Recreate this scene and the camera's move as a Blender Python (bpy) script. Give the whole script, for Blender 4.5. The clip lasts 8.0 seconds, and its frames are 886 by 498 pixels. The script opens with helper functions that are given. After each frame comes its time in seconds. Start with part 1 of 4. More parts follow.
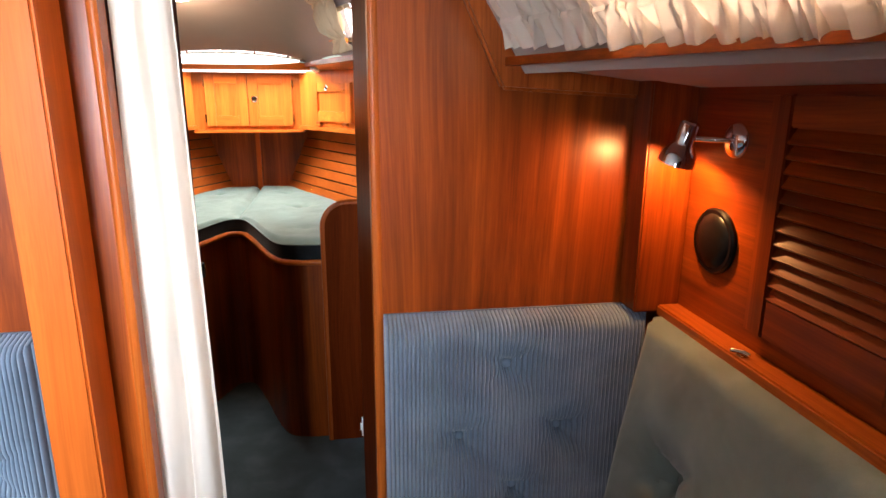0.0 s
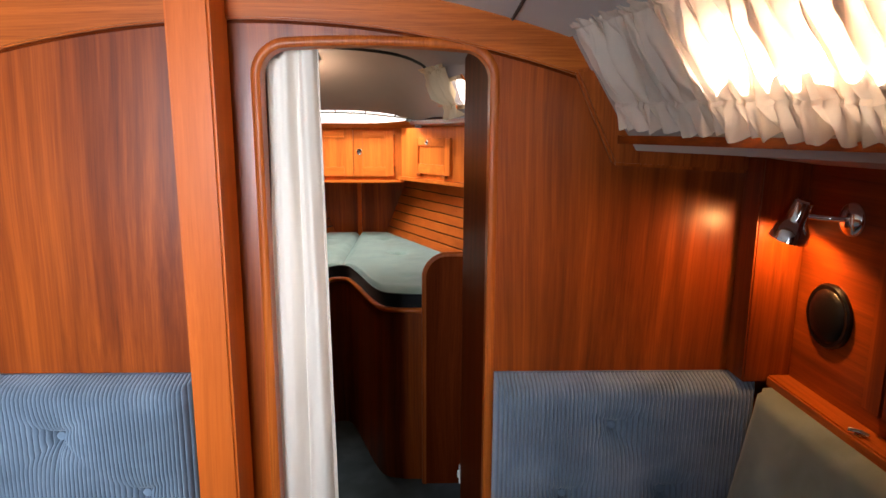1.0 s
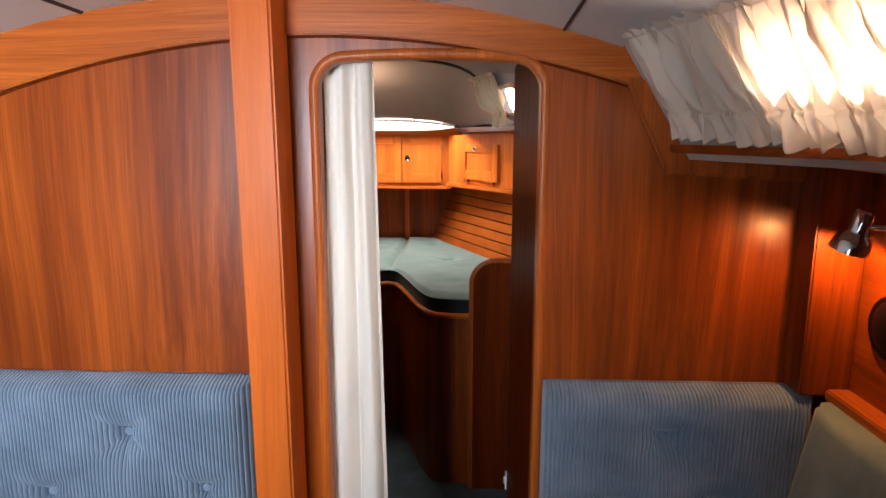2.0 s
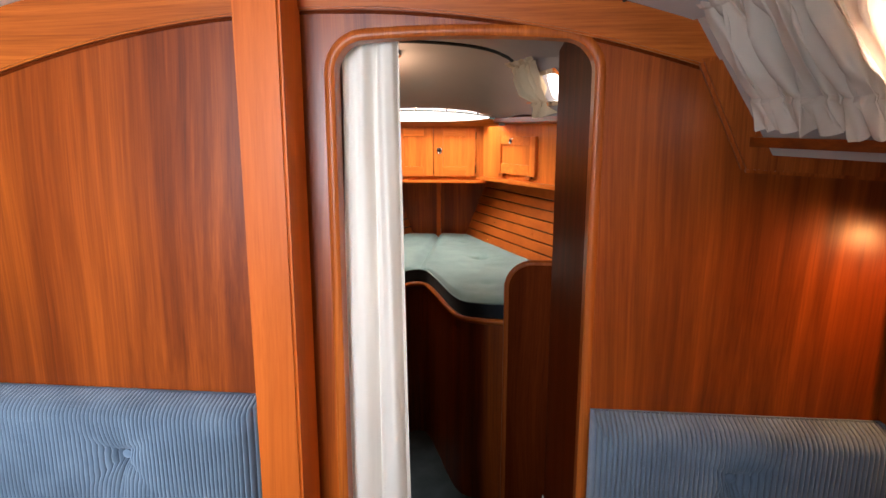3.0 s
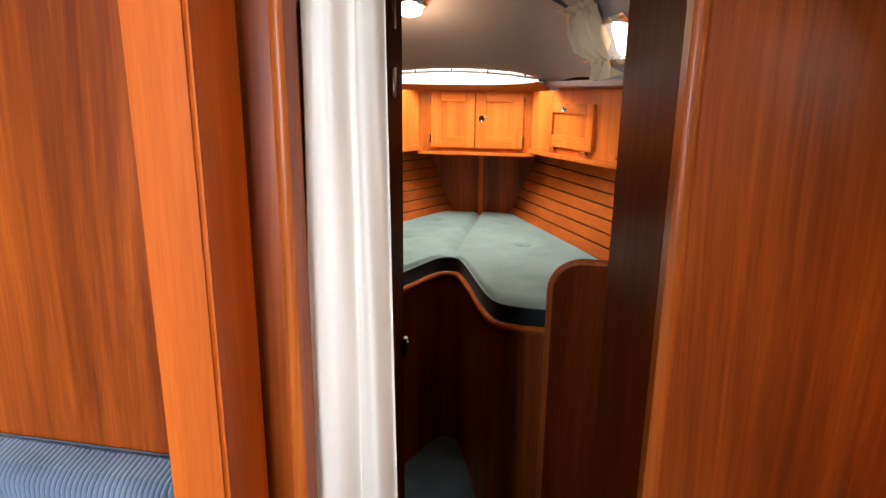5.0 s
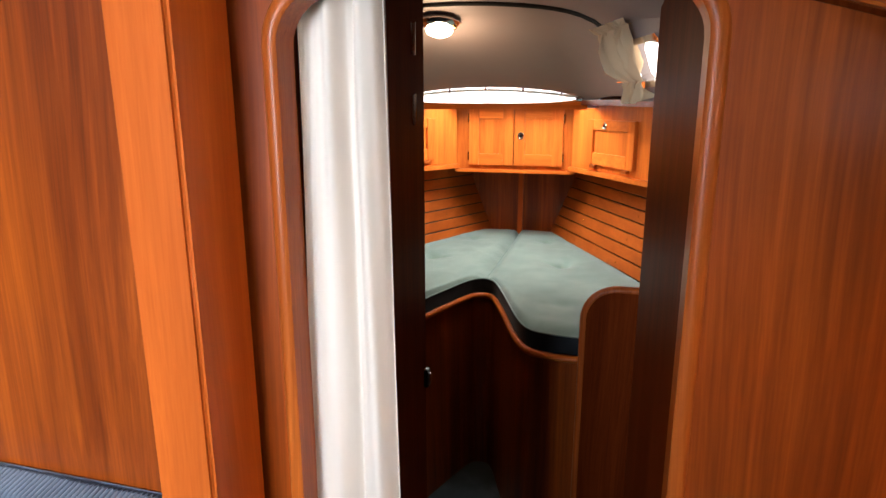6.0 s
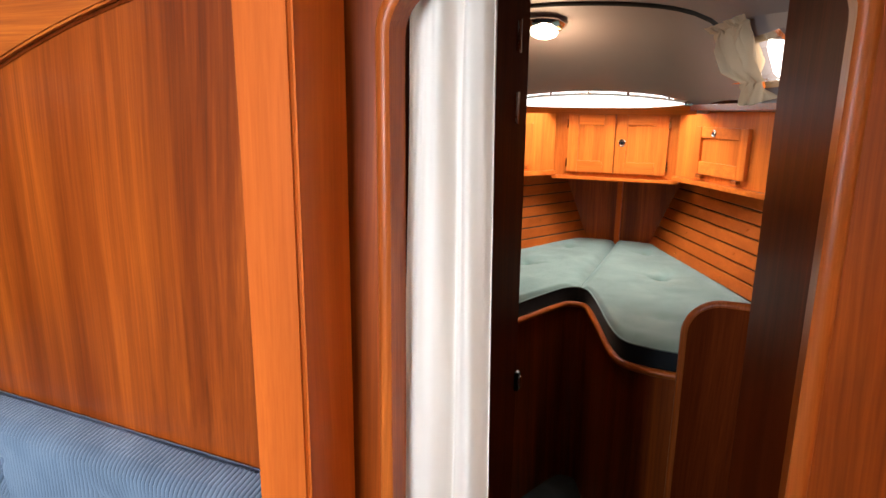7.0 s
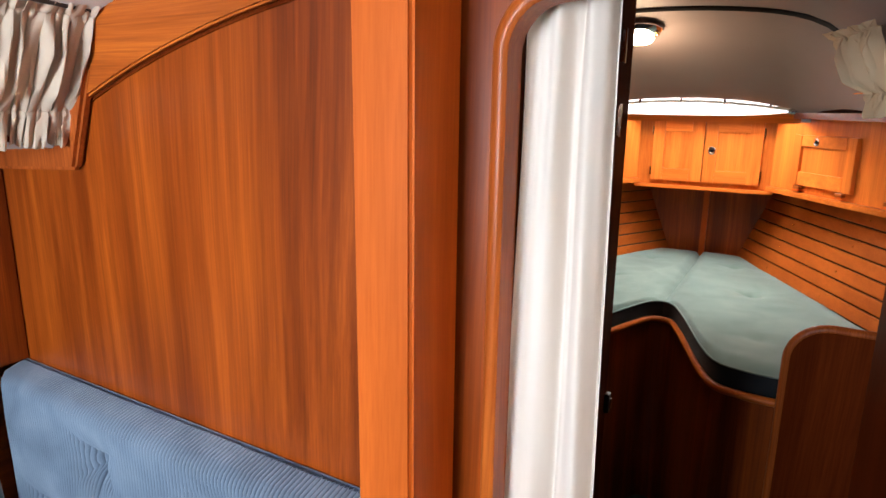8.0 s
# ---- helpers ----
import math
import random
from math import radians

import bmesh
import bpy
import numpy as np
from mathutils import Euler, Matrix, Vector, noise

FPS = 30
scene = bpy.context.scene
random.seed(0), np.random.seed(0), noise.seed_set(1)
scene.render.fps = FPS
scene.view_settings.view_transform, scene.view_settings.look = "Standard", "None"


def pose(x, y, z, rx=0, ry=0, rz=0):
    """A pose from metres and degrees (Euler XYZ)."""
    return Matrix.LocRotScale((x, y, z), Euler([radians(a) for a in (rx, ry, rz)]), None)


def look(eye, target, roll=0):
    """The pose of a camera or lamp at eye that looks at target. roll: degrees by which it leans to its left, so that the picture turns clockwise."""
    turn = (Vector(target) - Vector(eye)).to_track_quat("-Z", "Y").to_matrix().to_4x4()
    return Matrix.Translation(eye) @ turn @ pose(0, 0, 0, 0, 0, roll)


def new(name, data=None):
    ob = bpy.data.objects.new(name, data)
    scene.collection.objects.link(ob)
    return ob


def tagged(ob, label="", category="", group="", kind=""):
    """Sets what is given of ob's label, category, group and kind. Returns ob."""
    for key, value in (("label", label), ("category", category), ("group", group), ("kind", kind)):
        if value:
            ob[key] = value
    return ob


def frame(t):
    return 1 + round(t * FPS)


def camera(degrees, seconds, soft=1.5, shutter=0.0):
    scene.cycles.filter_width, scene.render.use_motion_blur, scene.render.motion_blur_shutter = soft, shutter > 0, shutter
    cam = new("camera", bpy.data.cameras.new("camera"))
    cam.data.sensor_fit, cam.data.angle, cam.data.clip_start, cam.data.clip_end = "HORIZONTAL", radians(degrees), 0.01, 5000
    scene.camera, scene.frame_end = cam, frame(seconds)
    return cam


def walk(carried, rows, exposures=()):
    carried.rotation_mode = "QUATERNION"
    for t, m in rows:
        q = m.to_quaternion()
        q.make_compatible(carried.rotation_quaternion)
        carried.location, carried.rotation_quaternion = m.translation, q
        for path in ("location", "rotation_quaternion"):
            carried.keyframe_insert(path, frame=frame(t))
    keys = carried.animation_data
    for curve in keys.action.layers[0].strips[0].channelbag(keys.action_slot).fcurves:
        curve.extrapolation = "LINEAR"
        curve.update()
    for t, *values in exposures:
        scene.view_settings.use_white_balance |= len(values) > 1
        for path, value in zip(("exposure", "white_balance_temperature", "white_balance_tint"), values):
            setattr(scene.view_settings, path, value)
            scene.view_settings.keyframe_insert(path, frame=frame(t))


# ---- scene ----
# A sailing yacht's saloon, looking through the main bulkhead's door into the fore cabin.
# x to starboard, y towards the bow, z up; the boat's centreline is x = XC.
cam = camera(71.5, 8.0)
PATH = [
    (0, -0.0123, -0.0170, 1.4920, 75.61, -0.31, -9.10),
    (0.5, -0.0503, -0.0556, 1.5472, 77.26, 0.74, -6.29),
    (1, -0.1010, -0.0954, 1.5706, 79.16, -0.29, -1.58),
    (1.5, -0.1128, -0.1153, 1.5821, 79.69, -0.41, 1.29),
    (2, -0.1149, -0.1177, 1.5825, 79.57, 0.02, 2.56),
    (2.2, -0.1185, -0.1128, 1.5810, 79.65, 0.16, 3.35),
    (3.3, -0.1363, 0.1821, 1.5832, 78.58, -0.05, 5.85),
    (3.5, -0.1462, 0.2437, 1.5836, 78.69, 0.59, 5.02),
    (4, -0.1571, 0.3677, 1.5674, 75.61, -0.94, 5.56),
    (4.5, -0.1258, 0.4783, 1.5740, 75.72, -0.58, 9.68),
    (4.7, -0.1195, 0.4969, 1.5806, 75.29, -0.53, 10.29),
    (5.8, -0.0365, 0.5917, 1.5967, 76.65, -0.17, 13.88),
    (6, -0.0461, 0.5959, 1.6198, 76.44, 0.06, 15.40),
    (6.5, -0.0449, 0.5887, 1.6076, 76.93, -0.69, 19.77),
    (7, -0.0629, 0.5961, 1.5945, 77.24, -0.63, 24.07),
    (7.5, -0.0867, 0.5893, 1.6214, 77.41, -0.28, 27.47),
    (8, -0.1348, 0.5981, 1.6189, 77.19, -0.74, 30.19),
]

walk(cam, [(t, pose(x, y, z, rx, ry, rz)) for t, x, y, z, rx, ry, rz in PATH], [(0.0, 0.70), (0.5, 0.30), (1.0, 0.0), (1.5, -0.06), (2.2, -0.06), (3.5, 0.05), (8.0, 0.03)])

XC = -0.557
BULK = 1.335
FLOOR = -0.02

# ---- light ----
world = bpy.data.worlds.new("world")
scene.world = world
world.use_nodes = True
wn = world.node_tree.nodes
sky = wn.new("ShaderNodeTexSky")
sky.sky_type = "NISHITA"
sky.sun_disc = False
sky.sun_elevation, sky.sun_rotation = radians(37), radians(105)
world.node_tree.links.new(sky.outputs[0], wn["Background"].inputs[0])
wn["Background"].inputs[1].default_value = 0.12


def lamp(name, kind, m, energy, color, **settings):
    data = bpy.data.lights.new(name, kind)
    data.energy, data.color = energy, color
    if kind == "AREA":
        data.spread = radians(settings.get("spread", 180))
        data.shape, data.size, data.size_y = "RECTANGLE", settings["size"], settings["size_y"]
    else:
        data.shadow_soft_size = settings["radius"]
    ob = new(name, data)
    ob.matrix_world = m
    return ob


sun = bpy.data.lights.new("sun", "SUN")
sun.energy, sun.angle, sun.color = 5.0, radians(0.5), (1.0, 0.95, 0.86)
new("sun", sun).matrix_world = look((6, -1.6, 4.6), (0, 0, 0))
# daylight in the companionway, in the two saloon windows and in the fore cabin's portlight
lamp("companionway_daylight", "AREA", look((-1.02, -1.66, 1.50), (-1.06, 1.3, 1.42)), 20.5, (0.78, 0.89, 1.0), size=0.75, size_y=0.85, spread=60)
lamp("window_daylight", "AREA", look((0.460, 0.602, 1.712), (-0.009, 0.465, 1.60)), 29, (1.0, 0.96, 0.88), size=0.72, size_y=0.17)
lamp("window_daylight", "AREA", look((-1.627, 0.427, 1.712), (-1.158, 0.29, 1.60)), 3.8, (1.0, 0.88, 0.74), size=1.65, size_y=0.17)
lamp("reading_light", "POINT", pose(0.6635, 1.1610, 1.3560), 4.0, (1.0, 0.46, 0.15), radius=0.010)
lamp("dome_light", "POINT", pose(XC - 0.052, 2.60, 1.745), 3.7, (1.0, 0.70, 0.44), radius=0.05)
lamp("hatch_daylight", "AREA", look((XC, 3.45, 1.93), (XC, 3.45, 0.9)), 20.0, (0.95, 0.97, 1.0), size=0.62, size_y=0.50)


# ---- materials ----
def material(name, base, rough=0.5, metal=0.0, coat=0.0):
    mat = bpy.data.materials.new(name)
    mat.use_nodes = True
    bsdf = mat.node_tree.nodes["Principled BSDF"]
    bsdf.inputs["Base Color"].default_value = (*base, 1)
    bsdf.inputs["Roughness"].default_value = rough
    bsdf.inputs["Metallic"].default_value = metal
    bsdf.inputs["Coat Weight"].default_value = coat
    bsdf.inputs["Coat Roughness"].default_value = 0.18
    return mat


def node(mat, kind, **inputs):
    n = mat.node_tree.nodes.new(kind)
    for key, value in inputs.items():
        n.inputs[key.replace("_", " ")].default_value = value
    return n


def link(mat, a, b):
    mat.node_tree.links.new(a, b)


def noise_at(mat, scale3, scale, detail=4.0, rough=0.55, distortion=0.0):
    coord = node(mat, "ShaderNodeTexCoord")
    mapping = node(mat, "ShaderNodeMapping", Scale=scale3)
    tex = node(mat, "ShaderNodeTexNoise", Scale=scale, Detail=detail, Roughness=rough, Distortion=distortion)
    link(mat, coord.outputs["Object"], mapping.inputs["Vector"])
    link(mat, mapping.outputs[0], tex.inputs["Vector"])
    return tex


def ramp(mat, fac, stops):
    r = node(mat, "ShaderNodeValToRGB")
    els = r.color_ramp.elements
    while len(els) < len(stops):
        els.new(0.5)
    for el, (at, colour) in zip(els, stops):
        el.position, el.color = at, (*colour, 1)
    link(mat, fac, r.inputs[0])
    return r


def mixed(mat, a, b, fac, blend="MIX"):
    m = mat.node_tree.nodes.new("ShaderNodeMix")
    m.data_type, m.blend_type = "RGBA", blend
    if isinstance(fac, float):
        m.inputs[0].default_value = fac
    else:
        link(mat, fac, m.inputs[0])
    for source, slot in ((a, 6), (b, 7)):
        if isinstance(source, tuple):
            m.inputs[slot].default_value = (*source, 1)
        else:
            link(mat, source, m.inputs[slot])
    return m.outputs[2]


def bump(mat, height, strength, distance=0.002):
    b = node(mat, "ShaderNodeBump", Strength=strength, Distance=distance)
    link(mat, height, b.inputs["Height"])
    link(mat, b.outputs[0], mat.node_tree.nodes["Principled BSDF"].inputs["Normal"])


def wood(name, light, mid, dark, axis="z", rough=0.32, coat=0.35, leaves=0.0, figured=0.8, shine=0.17):
    """Varnished mahogany: fine streaks along the axis, a slow figure, and leaves of veneer."""
    mat = material(name, mid, rough, 0.0, coat)
    bsdf = mat.node_tree.nodes["Principled BSDF"]
    bsdf.inputs["Specular IOR Level"].default_value = shine
    along = "xyz".index(axis)

    def stretch(across, length):
        v = [across, across, across]
        v[along] = length
        return v
    # the grain wanders slowly sideways
    coord = node(mat, "ShaderNodeTexCoord")
    drift = noise_at(mat, stretch(2.2, 0.8), 1.0, 1.0, 0.4)
    centred = node(mat, "ShaderNodeVectorMath")
    centred.operation = "SUBTRACT"
    centred.inputs[1].default_value = (0.5, 0.5, 0.5)
    link(mat, drift.outputs["Color"], centred.inputs[0])
    swing = node(mat, "ShaderNodeVectorMath")
    swing.operation = "MULTIPLY_ADD"
    swing.inputs[1].default_value = (0.10, 0.10, 0.10)
    link(mat, centred.outputs[0], swing.inputs[0])
    link(mat, coord.outputs["Object"], swing.inputs[2])

    def grain_at(across, length, detail, rough_noise):
        mapping = node(mat, "ShaderNodeMapping", Scale=stretch(across, length))
        tex = node(mat, "ShaderNodeTexNoise", Scale=1.0, Detail=detail, Roughness=rough_noise)
        link(mat, swing.outputs[0], mapping.inputs["Vector"])
        link(mat, mapping.outputs[0], tex.inputs["Vector"])
        return tex
    streak = grain_at(230.0, 5.0, 3.0, 0.6)
    ribbon = grain_at(52.0, 0.9, 4.0, 0.62)
    flare = grain_at(16.0, 0.7, 3.0, 0.5)
    figure = grain_at(3.5, 1.1, 2.0, 0.5)
    grain = ramp(mat, streak.outputs[0], [(0.25, dark), (0.50, mid), (0.75, light)])
    ribbons = ramp(mat, ribbon.outputs[0], [(0.30, (0.62, 0.54, 0.48)), (0.46, (0.94, 0.93, 0.92)), (0.56, (1.05, 1.07, 1.06)), (0.72, (1.38, 1.50, 1.48))])
    flares = ramp(mat, flare.outputs[0], [(0.32, (0.68, 0.61, 0.56)), (0.50, (1.0, 1.0, 1.0)), (0.68, (1.46, 1.60, 1.55))])
    broad = ramp(mat, figure.outputs[0], [(0.32, (0.80, 0.76, 0.73)), (0.50, (1.0, 1.0, 1.0)), (0.70, (1.22, 1.27, 1.20))])
    colour = mixed(mat, grain.outputs[0], ribbons.outputs[0], figured, "MULTIPLY")
    colour = mixed(mat, colour, flares.outputs[0], figured, "MULTIPLY")
    colour = mixed(mat, colour, broad.outputs[0], figured, "MULTIPLY")
    if leaves:
        split = node(mat, "ShaderNodeSeparateXYZ")
        link(mat, coord.outputs["Object"], split.inputs[0])
        step = node(mat, "ShaderNodeMath")
        step.operation = "SNAP"
        step.inputs[1].default_value = leaves
        link(mat, split.outputs[0], step.inputs[0])
        rnd = node(mat, "ShaderNodeTexWhiteNoise")
        rnd.noise_dimensions = "1D"
        link(mat, step.outputs[0], rnd.inputs["W"])
        tone = ramp(mat, rnd.outputs[0], [(0.0, (0.88, 0.86, 0.85)), (1.0, (1.10, 1.11, 1.12))])
        colour = mixed(mat, colour, tone.outputs[0], 1.0, "MULTIPLY")
    rnd_ob = node(mat, "ShaderNodeObjectInfo")
    shade = ramp(mat, rnd_ob.outputs["Random"], [(0.0, (0.88, 0.88, 0.88)), (1.0, (1.08, 1.08, 1.08))])
    colour = mixed(mat, colour, shade.outputs[0], 1.0, "MULTIPLY")
    link(mat, colour, bsdf.inputs["Base Color"])
    wear = noise_at(mat, (1, 1, 1), 6.0, 2.0)
    gloss = node(mat, "ShaderNodeMapRange")
    gloss.inputs["To Min"].default_value, gloss.inputs["To Max"].default_value = rough - 0.02, rough + 0.04
    link(mat, wear.outputs[0], gloss.inputs[0])
    link(mat, gloss.outputs[0], bsdf.inputs["Roughness"])
    bump(mat, streak.outputs[0], 0.10, 0.0008)
    return mat


M_LIGHT, M_MID, M_DARK = (0.276, 0.051, 0.0050), (0.230, 0.039, 0.0036), (0.182, 0.028, 0.0026)
veneer = wood("mahogany_veneer", M_LIGHT, M_MID, M_DARK, "z", 0.31, 0.0, 0.165, 0.85, 0.30)
veneer_y = wood("mahogany_veneer_along", M_LIGHT, M_MID, M_DARK, "y", 0.31, 0.0, 0.0, 0.85, 0.30)
# mahogany veneer darkened so that its colour carries the shade beyond the doorway
shaded_veneer = wood("shaded_mahogany_veneer", (0.110, 0.018, 0.0032), (0.090, 0.0138, 0.0024), (0.070, 0.0100, 0.0018), "z", 0.42, 0.0, 0.0, 0.5)
shaded_veneer.node_tree.nodes["Principled BSDF"].inputs["Specular IOR Level"].default_value = 0.012
solid_dark = wood("dark_mahogany_edge", (0.40, 0.085, 0.016), (0.30, 0.060, 0.011), (0.20, 0.036, 0.007), "z", 0.34, 0.03, 0.0, 0.5, 0.14)
solid_z = wood("mahogany_solid_upright", (0.66, 0.138, 0.020), (0.62, 0.124, 0.017), (0.57, 0.108, 0.014), "z", 0.36, 0.03, 0.0, 0.30, 0.14)
solid_x = wood("mahogany_solid_across", (0.47, 0.112, 0.016), (0.38, 0.082, 0.011), (0.27, 0.052, 0.007), "x", 0.36, 0.12, 0.0, 0.5)
solid_y = wood("mahogany_solid_along", (0.47, 0.112, 0.016), (0.38, 0.082, 0.011), (0.27, 0.052, 0.007), "y", 0.36, 0.12, 0.0, 0.5)
teak_z = wood("locker_wood_upright", (0.72, 0.182, 0.028), (0.65, 0.152, 0.021), (0.56, 0.118, 0.015), "z", 0.32, 0.2, 0.0, 0.35)
teak_x = wood("locker_wood_across", (0.72, 0.182, 0.028), (0.65, 0.152, 0.021), (0.56, 0.118, 0.015), "x", 0.32, 0.2, 0.0, 0.35)
bead_wood = wood("mahogany_bead", (0.46, 0.104, 0.016), (0.38, 0.080, 0.012), (0.29, 0.055, 0.008), "z", 0.34, 0.03, 0.0, 0.5, 0.16)
slat_wood = wood("lining_wood", (0.43, 0.098, 0.015), (0.40, 0.088, 0.013), (0.36, 0.076, 0.011), "y", 0.36, 0.08, 0.0, 0.3)


def fabric(name, base, lift, fine=900.0, sheen=0.5, low=0.80):
    mat = material(name, base, 0.92)
    bsdf = mat.node_tree.nodes["Principled BSDF"]
    bsdf.inputs["Sheen Weight"].default_value = sheen
    bsdf.inputs["Sheen Roughness"].default_value = 0.4
    bsdf.inputs["Specular IOR Level"].default_value = 0.15
    nap = noise_at(mat, (1, 1, 1), 7.0, 3.0, 0.5, 0.4)
    pile = noise_at(mat, (1, 1, 1), fine, 2.0)
    c = ramp(mat, nap.outputs[0], [(0.32, tuple(v * low for v in base)), (0.5, base), (0.72, lift)])
    p = ramp(mat, pile.outputs[0], [(0.3, (0.8, 0.8, 0.8)), (0.7, (1.12, 1.12, 1.12))])
    link(mat, mixed(mat, c.outputs[0], p.outputs[0], 0.7, "MULTIPLY"), bsdf.inputs["Base Color"])
    bump(mat, pile.outputs[0], 0.35, 0.0012)
    return mat


corduroy = fabric("blue_grey_corduroy", (0.205, 0.268, 0.358), (0.272, 0.343, 0.440))
# wide-wale corduroy: pale pile on a ground weave darkened to deepen the grooves' shade, one wale for each unit of the
# map's u
wale_cloth = fabric("blue_grey_wale_corduroy", (0.205, 0.268, 0.358), (0.272, 0.343, 0.440))
wale_map = node(wale_cloth, "ShaderNodeUVMap")
wale_split = node(wale_cloth, "ShaderNodeSeparateXYZ")
link(wale_cloth, wale_map.outputs[0], wale_split.inputs[0])
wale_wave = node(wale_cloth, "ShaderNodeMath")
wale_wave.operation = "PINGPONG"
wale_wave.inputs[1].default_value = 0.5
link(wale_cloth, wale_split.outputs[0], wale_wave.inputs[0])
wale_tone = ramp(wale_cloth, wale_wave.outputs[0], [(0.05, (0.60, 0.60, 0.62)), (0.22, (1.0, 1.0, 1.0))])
wale_bsdf = wale_cloth.node_tree.nodes["Principled BSDF"]
wale_base = wale_bsdf.inputs["Base Color"].links[0].from_socket
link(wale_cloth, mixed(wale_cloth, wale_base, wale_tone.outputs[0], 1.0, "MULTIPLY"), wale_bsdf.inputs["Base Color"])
velour = fabric("grey_green_velour", (0.180, 0.232, 0.218), (0.232, 0.292, 0.276))
mattress_cloth = fabric("sea_green_velour", (0.176, 0.238, 0.202), (0.212, 0.276, 0.236), 900.0, 0.3, 0.88)
piping_cloth = fabric("dark_piping", (0.020, 0.024, 0.028), (0.03, 0.035, 0.04), 700.0, 0.1)
carpet = fabric("blue_green_carpet", (0.050, 0.066, 0.070), (0.075, 0.092, 0.098), 420.0, 0.2)


def cloth(name, base, through_light):
    """Thin curtain cloth that lets some light through."""
    mat = material(name, base, 0.9)
    nodes = mat.node_tree.nodes
    bsdf = nodes["Principled BSDF"]
    bsdf.inputs["Specular IOR Level"].default_value = 0.1
    weave = noise_at(mat, (1, 1, 1), 1100.0, 2.0)
    crease = noise_at(mat, (14, 14, 3), 1.0, 4.0)
    c = ramp(mat, crease.outputs[0], [(0.3, tuple(v * 0.9 for v in base)), (0.6, base)])
    link(mat, c.outputs[0], bsdf.inputs["Base Color"])
    bump(mat, weave.outputs[0], 0.2, 0.0006)
    trans = node(mat, "ShaderNodeBsdfTranslucent", Color=(*base, 1))
    mix = node(mat, "ShaderNodeMixShader", Fac=through_light)
    link(mat, bsdf.outputs[0], mix.inputs[1])
    link(mat, trans.outputs[0], mix.inputs[2])
    link(mat, mix.outputs[0], nodes["Material Output"].inputs[0])
    return mat


door_cloth = cloth("cream_cotton", (0.87, 0.765, 0.68), 0.06)
port_cloth = cloth("yellow_beige_cotton", (0.66, 0.47, 0.30), 0.25)
# port copy of the window cotton, darkened in colour for its weaker light
shaded_window_cloth = cloth("shaded_thin_cotton", (0.74, 0.59, 0.46), 0.30)
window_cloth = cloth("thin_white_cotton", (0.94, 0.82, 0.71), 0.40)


def vinyl(name, base, scale=60.0):
    mat = material(name, base, 0.6)
    stain = noise_at(mat, (1, 1, 1), 3.0, 4.0)
    c = ramp(mat, stain.outputs[0], [(0.3, tuple(v * 0.88 for v in base)), (0.7, base)])
    link(mat, c.outputs[0], mat.node_tree.nodes["Principled BSDF"].inputs["Base Color"])
    leather = noise_at(mat, (1, 1, 1), scale * 6, 3.0)
    bump(mat, leather.outputs[0], 0.15, 0.0006)
    return mat


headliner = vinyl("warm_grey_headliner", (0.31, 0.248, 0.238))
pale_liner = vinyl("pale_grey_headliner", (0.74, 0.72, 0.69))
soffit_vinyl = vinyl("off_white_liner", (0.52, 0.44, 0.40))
chrome = material("chrome", (0.78, 0.78, 0.80), 0.10, 1.0)
brass = material("brass", (0.70, 0.48, 0.20), 0.22, 1.0)
black_plastic = material("black_plastic", (0.003, 0.003, 0.0035), 0.30)
black_plastic.node_tree.nodes["Principled BSDF"].inputs["Specular IOR Level"].default_value = 0.25
black_rubber = material("black_seam", (0.030, 0.026, 0.024), 0.6)
white_plastic = material("white_plastic", (0.80, 0.80, 0.78), 0.4)
# near-black colour for the shade behind louvres and planks and in finger slots
gap_shade = material("near_black_gap_shade", (0.03, 0.018, 0.010), 0.8)
outer_hull = vinyl("white_gelcoat", (0.75, 0.75, 0.73))


def glowing(name, colour, strength):
    mat = material(name, colour, 0.4)
    bsdf = mat.node_tree.nodes["Principled BSDF"]
    bsdf.inputs["Emission Color"].default_value = (*colour, 1)
    bsdf.inputs["Emission Strength"].default_value = strength
    return mat


dome_glass = glowing("lit_opal_glass", (1.0, 0.86, 0.66), 9.0)
bright_sky = glowing("bright_sky", (1.0, 0.97, 0.90), 3.5)
glass = material("clear_glass", (0.95, 0.97, 0.97), 0.02)
glass.node_tree.nodes["Principled BSDF"].inputs["Transmission Weight"].default_value = 1.0


# ---- building helpers ----
def thing(name, label, category, group="", kind="", at=(0, 0, 0)):
    ob = new(name)
    ob.location = at
    return tagged(ob, label, category, group, kind)


def part(name, bm, mat, parent=None, label="", smooth=False):
    me = bpy.data.meshes.new(name)
    bmesh.ops.recalc_face_normals(bm, faces=bm.faces)
    bm.to_mesh(me)
    bm.free()
    me.materials.append(mat)
    if smooth:
        me.polygons.foreach_set("use_smooth", [True] * len(me.polygons))
        me.set_sharp_from_angle(angle=radians(38))
    ob = new(name, me)
    if parent:
        ob.parent = parent
        ob.matrix_parent_inverse = Matrix.Translation(-parent.location)
    return tagged(ob, label)


def setting(name, bm, mat, label, category, smooth=False):
    return tagged(part(name, bm, mat, None, "", smooth), label, category, "", "structure")


def rounded(bm, size, segments=2):
    if size > 0:
        bmesh.ops.bevel(bm, geom=list(bm.edges), offset=size, segments=segments, affect="EDGES", clamp_overlap=True)
    return bm


